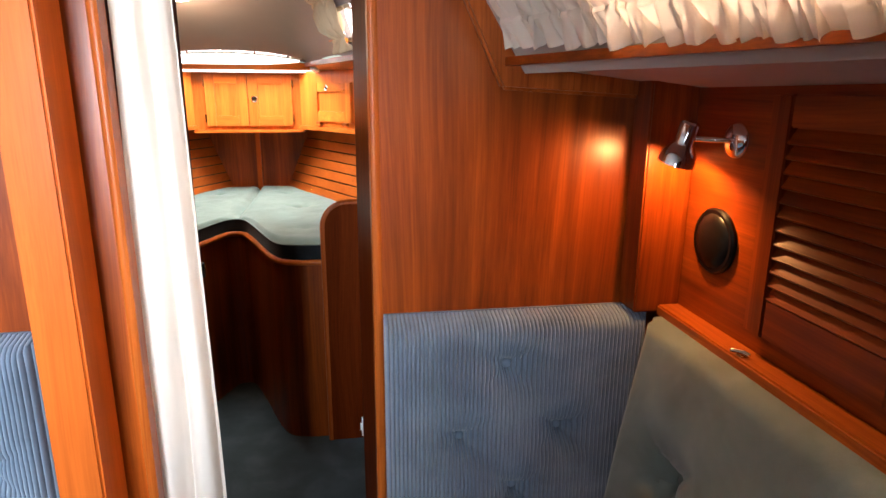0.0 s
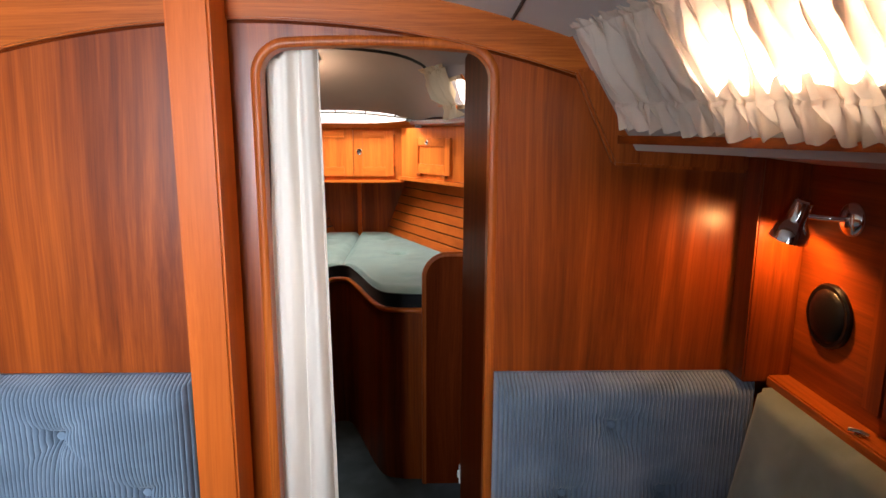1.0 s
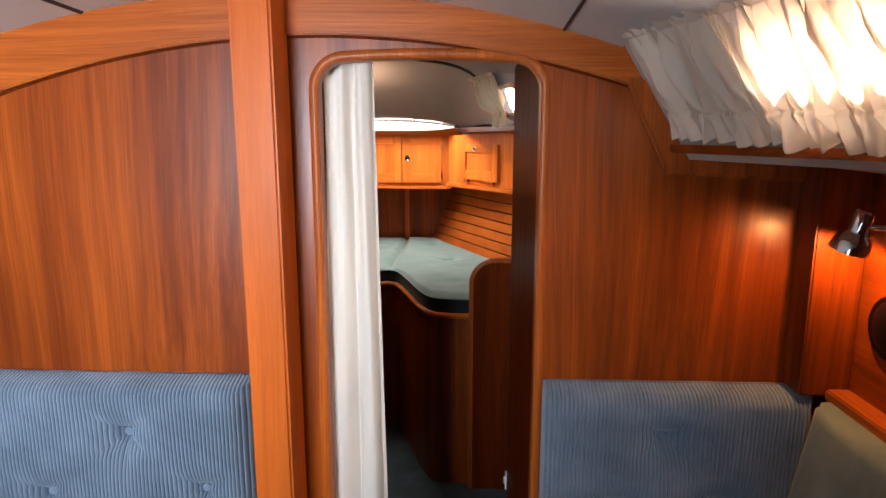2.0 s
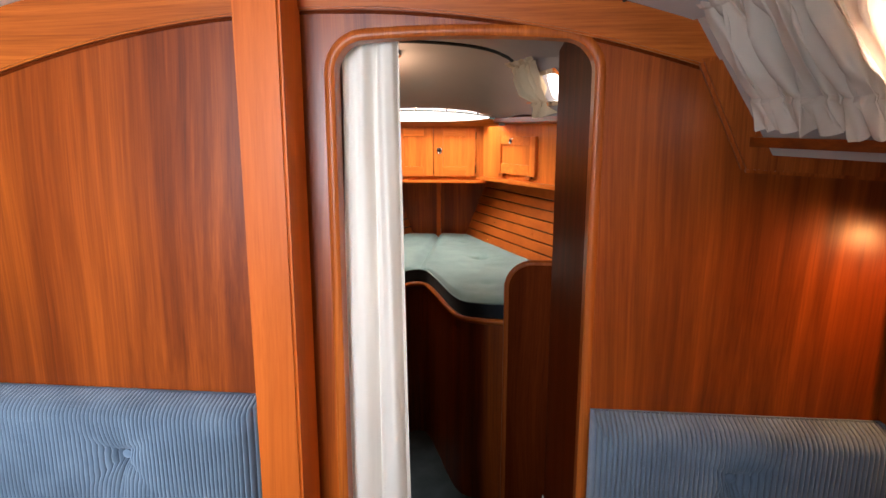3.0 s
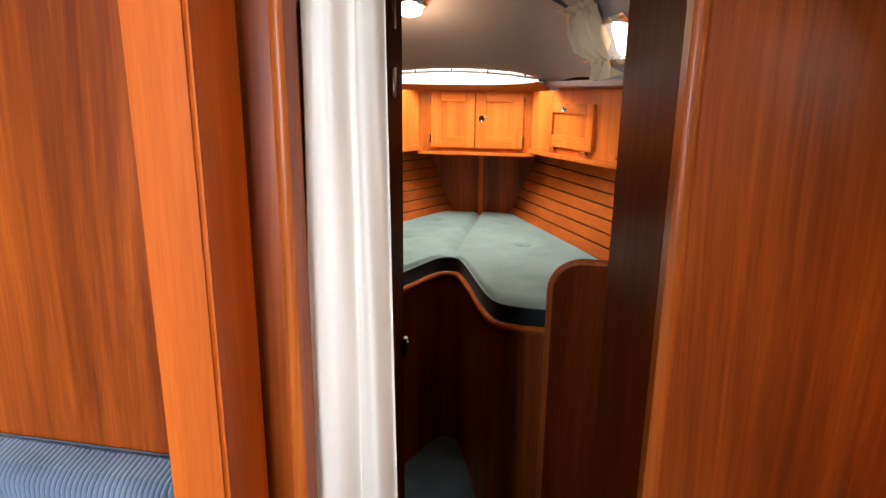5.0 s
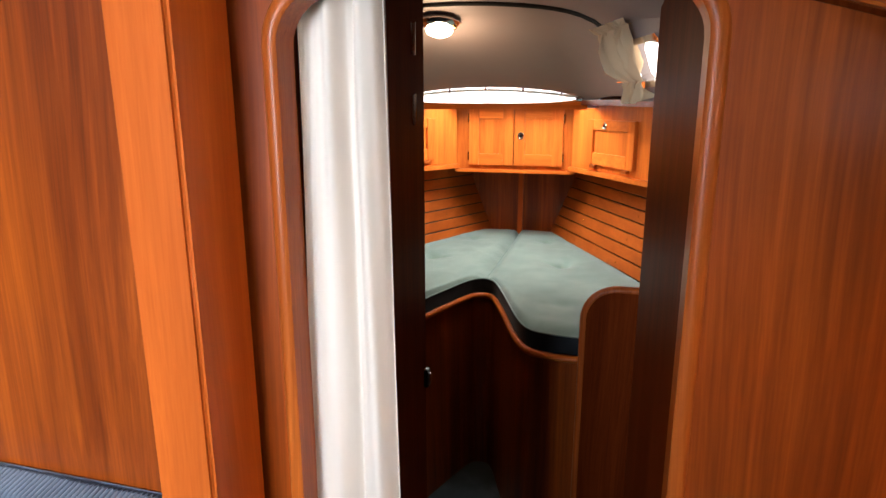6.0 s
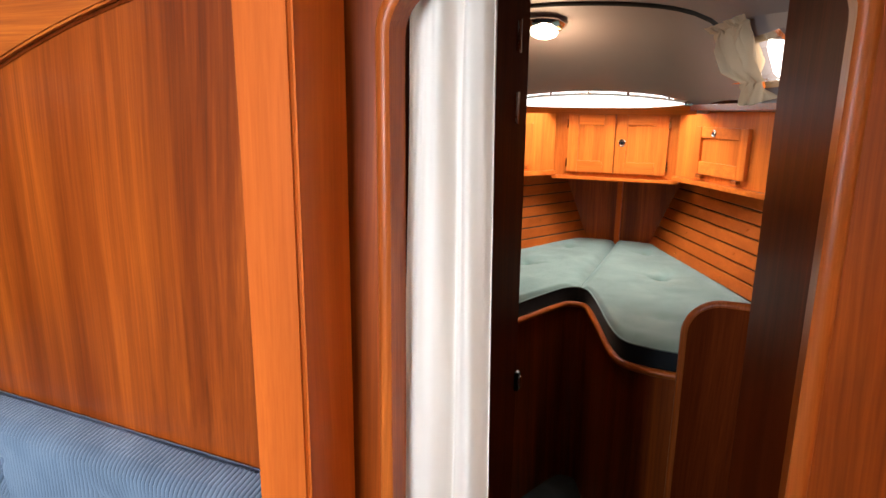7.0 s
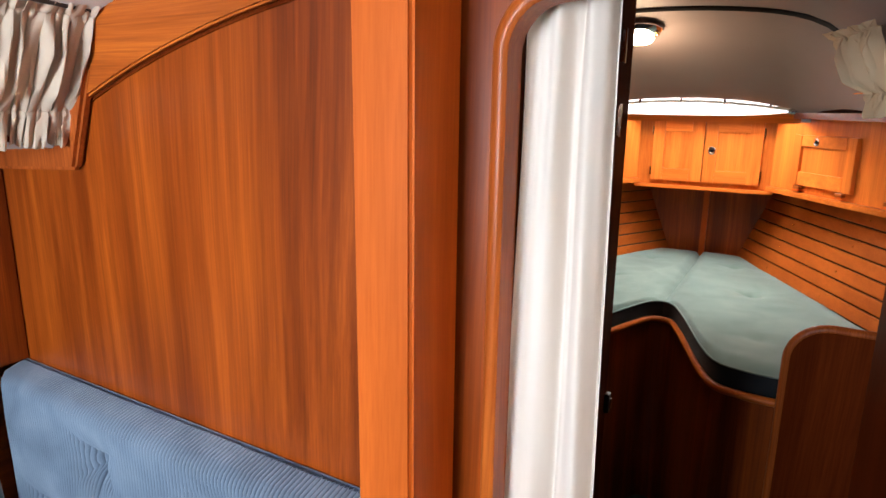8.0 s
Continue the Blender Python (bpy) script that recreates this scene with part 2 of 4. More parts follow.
def box(x0, x1, y0, y1, z0, z1, bev=0.003, segments=2, m=None):
    bm = bmesh.new()
    bmesh.ops.create_cube(bm, size=1)
    bmesh.ops.transform(bm, matrix=Matrix.LocRotScale(((x0 + x1) / 2, (y0 + y1) / 2, (z0 + z1) / 2), None, (abs(x1 - x0), abs(y1 - y0), abs(z1 - z0))), verts=bm.verts)
    rounded(bm, bev, segments)
    if m is not None:
        bmesh.ops.transform(bm, matrix=m, verts=bm.verts)
    return bm


def plate(outer, holes, depth, m=None, bev=0.0):
    """A flat board from its outline and holes in x and y, extruded by depth along z."""
    bm = bmesh.new()
    edges = []
    for loop in [outer] + list(holes):
        vs = [bm.verts.new((x, y, 0)) for x, y in loop]
        edges += [bm.edges.new((a, b)) for a, b in zip(vs, vs[1:] + vs[:1])]
    if holes:
        bmesh.ops.triangle_fill(bm, edges=edges, use_beauty=True)
    else:
        bm.faces.new([v for v in bm.verts])
    bmesh.ops.recalc_face_normals(bm, faces=bm.faces)
    out = bmesh.ops.extrude_face_region(bm, geom=list(bm.faces))
    bmesh.ops.translate(bm, vec=(0, 0, depth), verts=[g for g in out["geom"] if isinstance(g, bmesh.types.BMVert)])
    bmesh.ops.recalc_face_normals(bm, faces=bm.faces)
    if bev:
        rim = [e for e in bm.edges if e.is_manifold and e.calc_face_angle(0) > radians(40)]
        bmesh.ops.bevel(bm, geom=rim, offset=bev, segments=2, affect="EDGES", clamp_overlap=True)
    if m is not None:
        bmesh.ops.transform(bm, matrix=m, verts=bm.verts)
    return bm


# a plate drawn in x and z, thickness running forward in y from y0
def upright(outer, holes, y0, depth, bev=0.0):
    m = Matrix(((1, 0, 0, 0), (0, 0, 1, y0), (0, 1, 0, 0), (0, 0, 0, 1)))
    return plate(outer, holes, depth, m, bev)


def sheet(fn, nu, nv, thickness=0.0):
    """A grid of fn(u, v) with u, v from 0 to 1."""
    bm = bmesh.new()
    rows = [[bm.verts.new(fn(i / nu, j / nv)) for i in range(nu + 1)] for j in range(nv + 1)]
    for j in range(nv):
        for i in range(nu):
            bm.faces.new((rows[j][i], rows[j][i + 1], rows[j + 1][i + 1], rows[j + 1][i]))
    if thickness:
        # a second skin along the normals, and a rim between the two
        bm.normal_update()
        back = [[bm.verts.new(v.co - v.normal * thickness) for v in row] for row in rows]
        for j in range(nv):
            for i in range(nu):
                bm.faces.new((back[j][i], back[j + 1][i], back[j + 1][i + 1], back[j][i + 1]))
        rim = [(0, i) for i in range(nu)] + [(j, nu) for j in range(nv)] + [(nv, i) for i in range(nu, 0, -1)] + [(j, 0) for j in range(nv, 0, -1)]
        for (j, i), (q, p) in zip(rim, rim[1:] + rim[:1]):
            bm.faces.new((rows[j][i], back[j][i], back[q][p], rows[q][p]))
    return bm


def sweep(points, radius, sides=8, squash=1.0):
    """A rod of round section along points."""
    bm = bmesh.new()
    rings = []
    pts = [Vector(p) for p in points]
    side = None
    for i, p in enumerate(pts):
        d = (pts[min(i + 1, len(pts) - 1)] - pts[max(i - 1, 0)]).normalized()
        if side is None:
            side = d.orthogonal().normalized()
        side = (side - d * side.dot(d)).normalized()
        up = d.cross(side)
        rings.append([bm.verts.new(p + radius * (math.cos(a) * side + squash * math.sin(a) * up)) for a in [2 * math.pi * k / sides for k in range(sides)]])
    for a, b in zip(rings, rings[1:]):
        for k in range(sides):
            bm.faces.new((a[k], a[(k + 1) % sides], b[(k + 1) % sides], b[k]))
    bm.faces.new(rings[0][::-1])
    bm.faces.new(rings[-1])
    return bm


def turned(profile, segments=32, m=None):
    """A turned body from (radius, height) pairs round z."""
    bm = bmesh.new()
    rings = []
    for r, z in profile:
        if r < 1e-6:
            rings.append([bm.verts.new((0, 0, z))])
        else:
            rings.append([bm.verts.new((r * math.cos(2 * math.pi * k / segments), r * math.sin(2 * math.pi * k / segments), z)) for k in range(segments)])
    for a, b in zip(rings, rings[1:]):
        for k in range(segments):
            p, q = a[k % len(a)], a[(k + 1) % len(a)]
            r, s = b[(k + 1) % len(b)], b[k % len(b)]
            face = list(dict.fromkeys((p, q, r, s)))
            if len(face) > 2:
                bm.faces.new(face)
    if m is not None:
        bmesh.ops.transform(bm, matrix=m, verts=bm.verts)
    return bm


def basis(origin, ex, ey, ez):
    m = Matrix((ex, ey, ez)).transposed().to_4x4()
    m.translation = origin
    return m


def mirrored(x):
    return 2 * XC - x


# ---- saloon structure ----
def ceiling_z(dx, y):
    edge = 0.78 + 0.29 * (1.275 - y)
    return 1.93 - 0.12 * (dx / edge) ** 2


def groove_z(x):
    return 1.805 - 0.222 * (x + 0.475) ** 2


AFT = -1.70
SIDE = 0.757
PORT = mirrored(SIDE)

setting("floor", box(PORT - 0.05, SIDE + 0.05, AFT, 4.6, FLOOR - 0.06, FLOOR, 0), carpet, "dark blue-green carpeted cabin sole", "floor")

# door opening: arched head with rounded corners
OP_L, OP_R, OP_TOP = -0.472, 0.047, 1.759


def opening(grow, bottom):
    l, r = OP_L - grow, OP_R + grow
    rad = 0.058 + grow
    pts = [(l, bottom)]

    def head(x):
        mid = (l + r) / 2
        return OP_TOP + grow - 0.012 * ((x - mid) / ((r - l) / 2)) ** 2 - 0.004 * (x - mid)
    zl = head(l) - rad
    pts.append((l, zl))
    for k in range(1, 9):
        a = math.pi / 2 * k / 8
        x = l + rad * (1 - math.cos(a))
        pts.append((x, zl + (head(x) - zl) * math.sin(a)))
    for k in range(1, 12):
        x = l + rad + (r - l - 2 * rad) * k / 12
        pts.append((x, head(x)))
    zr = head(r) - rad
    for k in range(8, 0, -1):
        a = math.pi / 2 * k / 8
        x = r - rad * (1 - math.cos(a))
        pts.append((x, zr + (head(x) - zr) * math.sin(a)))
    pts += [(r, zr), (r, bottom)]
    return pts


outline = [(PORT - 0.05, FLOOR - 0.05), (SIDE + 0.05, FLOOR - 0.05), (SIDE + 0.05, 1.56)]
outline += [(XC + 0.8 - 1.6 * k / 24, ceiling_z(0.8 - 1.6 * k / 24, BULK) + 0.03) for k in range(25)]
outline += [(PORT - 0.05, 1.56)]
bulkhead = setting("wall_forward", upright(outline, [opening(0.0, 0.03)], BULK, 0.03), veneer, "varnished mahogany veneer main bulkhead with an arched door opening", "wall")

# bead round the opening, of half-round section
bead = thing("door_trim", "rounded mahogany bead round the arched doorway", "trim", kind="structure", at=((OP_L + OP_R) / 2, BULK, 0.0))
outer, inner = opening(0.020, 0.03), opening(-0.004, 0.03)
bm = bmesh.new()
rings = []
for (xo, zo), (xi, zi) in zip(outer, inner):
    ring = []
    for k in range(7):
        a = math.pi * k / 6
        f = 0.5 - 0.5 * math.cos(a)
        ring.append(bm.verts.new((xo + (xi - xo) * f, BULK + 0.002 - 0.008 * math.sin(a) + (0.032 if k == 6 else 0), zo + (zi - zo) * f)))
    rings.append(ring)
for a, b in zip(rings, rings[1:]):
    for k in range(6):
        bm.faces.new((a[k], a[k + 1], b[k + 1], b[k]))
part("bead", bm, bead_wood, bead, smooth=True)

bm = bmesh.new()
rings = [[bm.verts.new((x, BULK + 0.0305, z)), bm.verts.new((x, BULK + 0.046, z)), bm.verts.new((xo, BULK + 0.046, zo)), bm.verts.new((xo, BULK + 0.0305, zo))] for (x, z), (xo, zo) in zip(opening(-0.001, 0.03), opening(0.010, 0.03))]
for a, b in zip(rings, rings[1:]):
    for k in range(4):
        bm.faces.new((a[k], a[(k + 1) % 4], b[(k + 1) % 4], b[k]))
bm.faces.new(rings[0])
bm.faces.new(rings[-1][::-1])
part("jamb_lining", bm, bead_wood, bead)

# deck beam over the bulkhead, proud of it, with a shadow groove below
pts = [(XC + 1.0 - 2.0 * k / 40, 0) for k in range(41)]
beam_out = [(x, groove_z(x) + 0.003) for x, _ in pts if abs(x - XC) < 0.86]
beam_out += [(x, ceiling_z(abs(x - XC), BULK) + 0.02) for x, _ in reversed(pts) if abs(x - XC) < 0.86]
setting("deck_beam", upright(beam_out, [], BULK - 0.016, 0.015, 0.004), solid_x, "arched mahogany deck beam along the ceiling", "trim")

# the groove's shadow is a thin dark strip laid on the bulkhead
groove_xs = [XC + 0.86 - 1.72 * k / 40 for k in range(41)]
groove = [(x, groove_z(x) + 0.0025) for x in groove_xs] + [(x, groove_z(x) - 0.0035) for x in reversed(groove_xs)]
setting("deck_beam_groove", upright(groove, [], BULK - 0.0025, 0.002), shaded_veneer, "dark strip drawn as the shadow line under the arched deck beam", "trim")

# mast support post
setting("mast_post", box(-0.626, -0.535, 1.214, BULK, FLOOR, 1.945, 0.006, 3), solid_z, "square varnished mahogany mast support post", "post", True)

# ceiling of the saloon
def saloon_ceiling(u, v):
    y = BULK + (AFT - BULK) * v
    edge = (0.78 + 0.29 * (1.275 - y)) * 1.02
    dx = (2 * u - 1) * edge
    return (XC + dx, y, ceiling_z(abs(dx), y))


setting("ceiling", sheet(saloon_ceiling, 40, 8, -0.03), pale_liner, "pale grey padded headliner", "ceiling", True)
for x in (-1.300, -1.000, 0.090):
    setting("ceiling_seam", sweep([(x, BULK - 0.02 - 3.0 * k / 10, ceiling_z(abs(x - XC), BULK - 0.02 - 3.0 * k / 10) - 0.0315) for k in range(11)], 0.006, 6, 0.6), black_rubber, "dark seam strip along the headliner", "trim")


# trunk sides with windows, side decks and lower side walls, starboard and port
def trunk_frame(side, lean=0.15):
    """Origin at the foot of the trunk side at the bulkhead; x aft, y up the slope."""
    ex = Vector((0.29 * side, -1, 0)).normalized()
    ey = Vector((-lean * side, 0, 0.245)).normalized()
    origin = Vector((XC + side * (0.93 - 0.29 * 0.06 - (0.045 if lean < 0.1 else 0.0)), BULK, 1.555))
    return basis(origin, ex, ey, ex.cross(ey) if side < 0 else ey.cross(ex) * -1)


for side, word in ((1, "starboard"), (-1, "port")):
    m = trunk_frame(side)
    out = -1 if (m.to_3x3() @ Vector((0, 0, 1))).x * side < 0 else 1
    w0, w1 = (0.42, 1.12) if side > 0 else (0.13, 1.75)
    win = [(w0, 0.055), (w1, 0.055), (w1 + 0.04, 0.09), (w1 + 0.04, 0.20), (w1, 0.235), (w0, 0.235), (w0 - 0.04, 0.20), (w0 - 0.04, 0.09)]
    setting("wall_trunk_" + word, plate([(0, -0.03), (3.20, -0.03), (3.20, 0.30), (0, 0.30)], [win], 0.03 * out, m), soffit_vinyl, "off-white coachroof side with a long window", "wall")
    window = thing("window_1" if side > 0 else "window_2", "long narrow saloon window with aluminium frame", "window", kind="structure", at=m @ Vector(((w0 + w1) / 2, 0.14, 0)))
    frame_out = [(w0 - 0.02, 0.04), (w1 + 0.02, 0.04), (w1 + 0.06, 0.08), (w1 + 0.06, 0.21), (w1 + 0.02, 0.25), (w0 - 0.02, 0.25), (w0 - 0.06, 0.21), (w0 - 0.06, 0.08)]
    part("window_frame", plate(frame_out, [win], 0.008 * -out, m), chrome, window)
    pane = part("pane", plate(win, [], 0.005 * out, m @ Matrix.Translation((0, 0, 0.012 * out))), glass, window)
    pane.visible_shadow = False
    # underside of the side deck
    lo, hi = 1.508, 1.56

    def deck(u, v, side=side):
        y = BULK + (AFT - BULK) * v
        inner_x = 0.93 + 0.29 * (1.275 - y) - 0.012
        outer_x = max(SIDE - XC + 0.06, inner_x + 0.05)
        return (XC + side * (inner_x + (outer_x - inner_x) * u), y, lo + 0.054 * (1 - u))
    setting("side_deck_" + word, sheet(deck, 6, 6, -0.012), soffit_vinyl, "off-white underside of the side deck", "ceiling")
    edge = lambda u, v, side=side: (XC + side * (0.93 + 0.29 * (1.275 - (BULK - 0.016 + (AFT - BULK) * v)) - 0.012), BULK - 0.016 + (AFT - BULK) * v, 1.545 + 0.018 * u)
    setting("deck_edge_" + word, sheet(edge, 1, 6, 0.016 * side), veneer_y, "dark mahogany edge below the window curtain", "trim")
    x0 = SIDE if side > 0 else PORT
    setting("wall_" + word, box(x0, x0 + 0.03 * side, AFT, BULK, FLOOR - 0.05, 1.56, 0), veneer_y, "varnished mahogany cabin side panelling", "wall")
    # bracket board round the end of the side deck, on the bulkhead
    if side > 0:
        shape = [(0.230, 1.706), (0.329, 1.496), (0.648, 1.478), (0.648, 1.53), (0.396, 1.540), (0.300, 1.716)]
    else:
        shape = [(0.222, 1.692), (0.310, 1.487), (0.648, 1.470), (0.648, 1.53), (0.378, 1.535), (0.290, 1.708)]
    shape = [(x if side > 0 else mirrored(x), z) for x, z in shape]
    setting("corner_board", upright(shape, [], BULK - 0.024, 0.023, 0.007), solid_dark, "angled mahogany trim board under the side deck", "trim")
    block = sorted([x if side > 0 else mirrored(x) for x in (0.645, SIDE)])
    setting("corner_post", box(block[0], block[1], 1.252, BULK, 0.992, 1.55, 0.004), veneer, "mahogany corner post beside the bulkhead", "trim")

# aft end with the companionway
aft_out = [(PORT - 0.05, FLOOR - 0.05), (SIDE + 0.05, FLOOR - 0.05), (SIDE + 0.05, 1.56), (XC + 1.8, 1.56), (XC + 1.8, 1.95), (XC - 1.8, 1.95), (XC - 1.8, 1.56), (PORT - 0.05, 1.56)]
setting("wall_aft", upright(aft_out, [[(-1.40, 1.0), (-0.64, 1.0), (-0.64, 1.88), (-1.40, 1.88)]], AFT - 0.03, 0.03), veneer, "mahogany aft bulkhead with the companionway opening", "wall")

# ---- fore cabin structure ----
def passage(name, points, z1, thick, label, mat):
    """An upright board that follows points in plan, its thickness running to x + thick."""
    bm = bmesh.new()
    loop = list(points) + [(x + thick, y) for x, y in reversed(points)]
    lo = [bm.verts.new((x, y, FLOOR)) for x, y in loop]
    hi = [bm.verts.new((x, y, z1)) for x, y in loop]
    for k in range(len(loop)):
        q = (k + 1) % len(loop)
        bm.faces.new((lo[k], lo[q], hi[q], hi[k]))
    bm.faces.new(lo[::-1])
    bm.faces.new(hi)
    bmesh.ops.recalc_face_normals(bm, faces=bm.faces)
    setting(name, rounded(bm, 0.003, 2), mat, label, "wall", True)


passage("partition_port", [(-0.482, BULK + 0.031), (-0.482, 2.012)], 1.93, -0.036, "mahogany partition with hinges beside the doorway", shaded_veneer)
passage("partition_starboard", [(0.050, BULK + 0.031), (0.026, 1.965)], 1.93, 0.036, "mahogany partition beside the doorway, coloured dark for its shade", shaded_veneer)
setting("coachroof", box(XC - 1.5, XC + 1.5, BULK, 4.5, 1.975, 2.0, 0), outer_hull, "white coachroof over the fore cabin", "roof")
for x in (XC - 1.52, XC + 1.5):
    setting("coachroof_side", box(x, x + 0.02, BULK, 4.5, 1.55, 2.0, 0), outer_hull, "white coachroof side", "roof")


def trunk_half(y):
    return 0.93 - 0.29 * (y - 1.275)


def fore_ceiling(u, v):
    y = BULK + 0.03 + (2.46 - BULK - 0.03) * v
    half = trunk_half(y) - 0.005
    dx = (2 * u - 1) * half
    return (XC + dx, y, 1.925 - 0.025 * v - 0.21 * dx * dx - 0.22 * (2 * u - 1) ** 8)


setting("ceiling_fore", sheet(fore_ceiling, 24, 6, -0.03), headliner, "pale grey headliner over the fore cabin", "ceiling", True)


def fore_slope(u, v):
    y = 2.46 + (3.13 - 2.46) * v
    half = trunk_half(y) - 0.005 + 0.01 * v
    dx = (2 * u - 1) * half
    return (XC + dx, y, 1.900 - 0.228 * v ** 1.35 - 0.215 * dx * dx - 0.22 * (1 - 0.85 * v) * (2 * u - 1) ** 8)


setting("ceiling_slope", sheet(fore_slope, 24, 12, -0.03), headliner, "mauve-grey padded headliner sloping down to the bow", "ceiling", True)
setting("ceiling_seam", sweep([(XC + dx, 2.458, 1.897 - 0.21 * dx * dx - 0.22 * (dx / 0.582) ** 8) for dx in [-0.56 + 1.12 * k / 28 for k in range(29)]], 0.009, 6, 0.8), black_rubber, "dark seam strip across the headliner", "trim")

for side, word in ((1, "starboard"), (-1, "port")):
    m = trunk_frame(side, 0.085)
    out = -1 if (m.to_3x3() @ Vector((0, 0, 1))).x * side < 0 else 1
    hole = [(-0.915, 0.118), (-0.760, 0.118), (-0.740, 0.13), (-0.740, 0.19), (-0.760, 0.205), (-0.915, 0.205), (-0.935, 0.19), (-0.935, 0.13)]
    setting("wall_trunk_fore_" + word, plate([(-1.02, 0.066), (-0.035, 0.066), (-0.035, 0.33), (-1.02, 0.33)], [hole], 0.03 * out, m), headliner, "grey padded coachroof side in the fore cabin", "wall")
    port = thing("portlight", "small opening portlight with a bright sky behind", "window", "portlights", "structure", at=m @ Vector((-0.96, 0.14, 0)))
    rim = [(-0.920, 0.103), (-0.755, 0.103), (-0.725, 0.125), (-0.725, 0.195), (-0.755, 0.220), (-0.920, 0.220), (-0.950, 0.195), (-0.950, 0.125)]
    part("window_frame", plate(rim, [hole], 0.008 * -out, m), chrome, port)
    part("pane", plate(hole, [], 0.004 * out, m @ Matrix.Translation((0, 0, 0.025 * out))), bright_sky, port, "bright frosted pane")

    deck_out = [(0.0, 3.80), (0.0, 4.4), (1.6, 4.4), (1.6, BULK + 0.03), (trunk_half(BULK) - 0.02, BULK + 0.03), (trunk_half(3.13) - 0.02, 3.13), (0.43, 3.13), (0.43, 3.80)]
    setting("side_deck_fore_" + word, plate([(XC + side * x, y) for x, y in deck_out], [], 0.02, Matrix.Translation((0, 0, 1.602))), veneer_y, "mahogany lined underside of the foredeck", "ceiling")

    # flared hull lined with planks below the lockers
    lo = lambda y, s=side: Vector((XC + s * (0.172 + 0.51 * (4.2 - y)), y, 0.86))
    hi = lambda y, s=side: Vector((XC + s * (0.345 + 0.51 * (4.2 - y)), y, 1.30))
    lining = thing("hull_lining_" + word, "varnished mahogany planks lining the flared hull side", "wall", kind="structure", at=lo(3.2))
    part("backing", sheet(lambda u, v: (lo(4.22 - 2.3 * u) + (hi(4.22 - 2.3 * u) - lo(4.22 - 2.3 * u)) * (v * 1.9 - 0.5) + Vector((0.016 * side, 0, 0))), 2, 2, 0.01), gap_shade, lining)
    count = 8
    for k in range(count):
        a, b = k / count + 0.0062, (k + 1) / count - 0.0062
        bm = bmesh.new()
        p = [lo(4.2) + (hi(4.2) - lo(4.2)) * a, lo(1.95) + (hi(1.95) - lo(1.95)) * a, lo(1.95) + (hi(1.95) - lo(1.95)) * b, lo(4.2) + (hi(4.2) - lo(4.2)) * b]
        n = Vector((0.014 * side, 0, -0.003))
        vs = [bm.verts.new(q) for q in p] + [bm.verts.new(q + n) for q in p]
        for f in ((0, 1, 2, 3), (4, 5, 6, 7), (0, 1, 5, 4), (1, 2, 6, 5), (2, 3, 7, 6), (3, 0, 4, 7)):
            bm.faces.new([vs[i] for i in f])
        bmesh.ops.recalc_face_normals(bm, faces=bm.faces)
        rounded(bm, 0.003, 1)
        plank = part("plank", bm, slat_wood, lining)
        for j in range(4):
            y = 3.9 - 0.42 * j - 0.1 * (k % 2)
            c = lo(y) + (hi(y) - lo(y)) * (a + b) / 2
            ez = Vector((-0.44, 0, 0.17 * side)).normalized() * side
            if k in (0, 2, 4, 6):
                ex = Vector((0, 1, 0))
                part("plug", turned([(0, 0.0022), (0.0045, 0.002), (0.005, 0)], 10, basis(c + ez * 0.0005, ex, ez.cross(ex), ez)), brass, plank)

# stem panel and stem post
setting("wall_stem", upright([(XC - 0.22, 0.75), (XC + 0.22, 0.75), (XC + 0.37, 1.32), (XC - 0.37, 1.32)], [], 4.2, 0.02), veneer, "mahogany panel closing the bow", "wall")
setting("stem_post", box(XC - 0.018, XC + 0.012, 4.176, 4.2, 0.80, 1.30, 0.004), solid_z, "narrow mahogany upright on the bow panel", "trim")
setting("wall_bow", box(XC - 1.7, XC + 1.7, 4.42, 4.46, FLOOR, 1.7, 0), veneer, "closed bow behind the lockers", "wall")
for x in (SIDE + 0.3, PORT - 0.33):
    setting("wall_hull", box(x, x + 0.03, BULK + 0.03, 4.42, FLOOR - 0.05, 1.70, 0), veneer_y, "hull side outside the fore cabin lockers", "wall")

# fore hatch: a white well in the foredeck, open to the daylight above
well = thing("fore_hatch", "white fore hatch well lit by daylight", "hatch", kind="structure", at=(XC, 3.45, 1.61))
for a in (box(XC - 0.43, XC - 0.40, 3.13, 3.80, 1.590, 1.95, 0), box(XC + 0.40, XC + 0.43, 3.13, 3.80, 1.590, 1.95, 0), box(XC - 0.40, XC + 0.40, 3.77, 3.80, 1.590, 1.95, 0), box(XC - 0.40, XC + 0.40, 3.134, 3.15, 1.70, 1.95, 0)):
    part("coaming", a, outer_hull, well)
lip_top = [(XC + 0.40 - 0.8 * k / 20, 1.609 + 0.018 * (abs(0.40 - 0.8 * k / 20) / 0.38) ** 4) for k in range(21)]
part("coaming_lip", upright([(XC - 0.40, 1.585), (XC + 0.40, 1.585)] + lip_top, [], 3.118, 0.012), teak_x, well, "varnished wooden lip")
rod = thing("curtain_rod", "thin white curtain rod on small brackets", "curtain rod", at=(XC, 3.105, 1.65))
arc = [(XC + dx, 3.100, 1.660 - 0.215 * dx * dx) for dx in [-0.37 + 0.74 * k / 24 for k in range(25)]]
part("rod", sweep(arc, 0.0045, 8), white_plastic, rod, smooth=True)
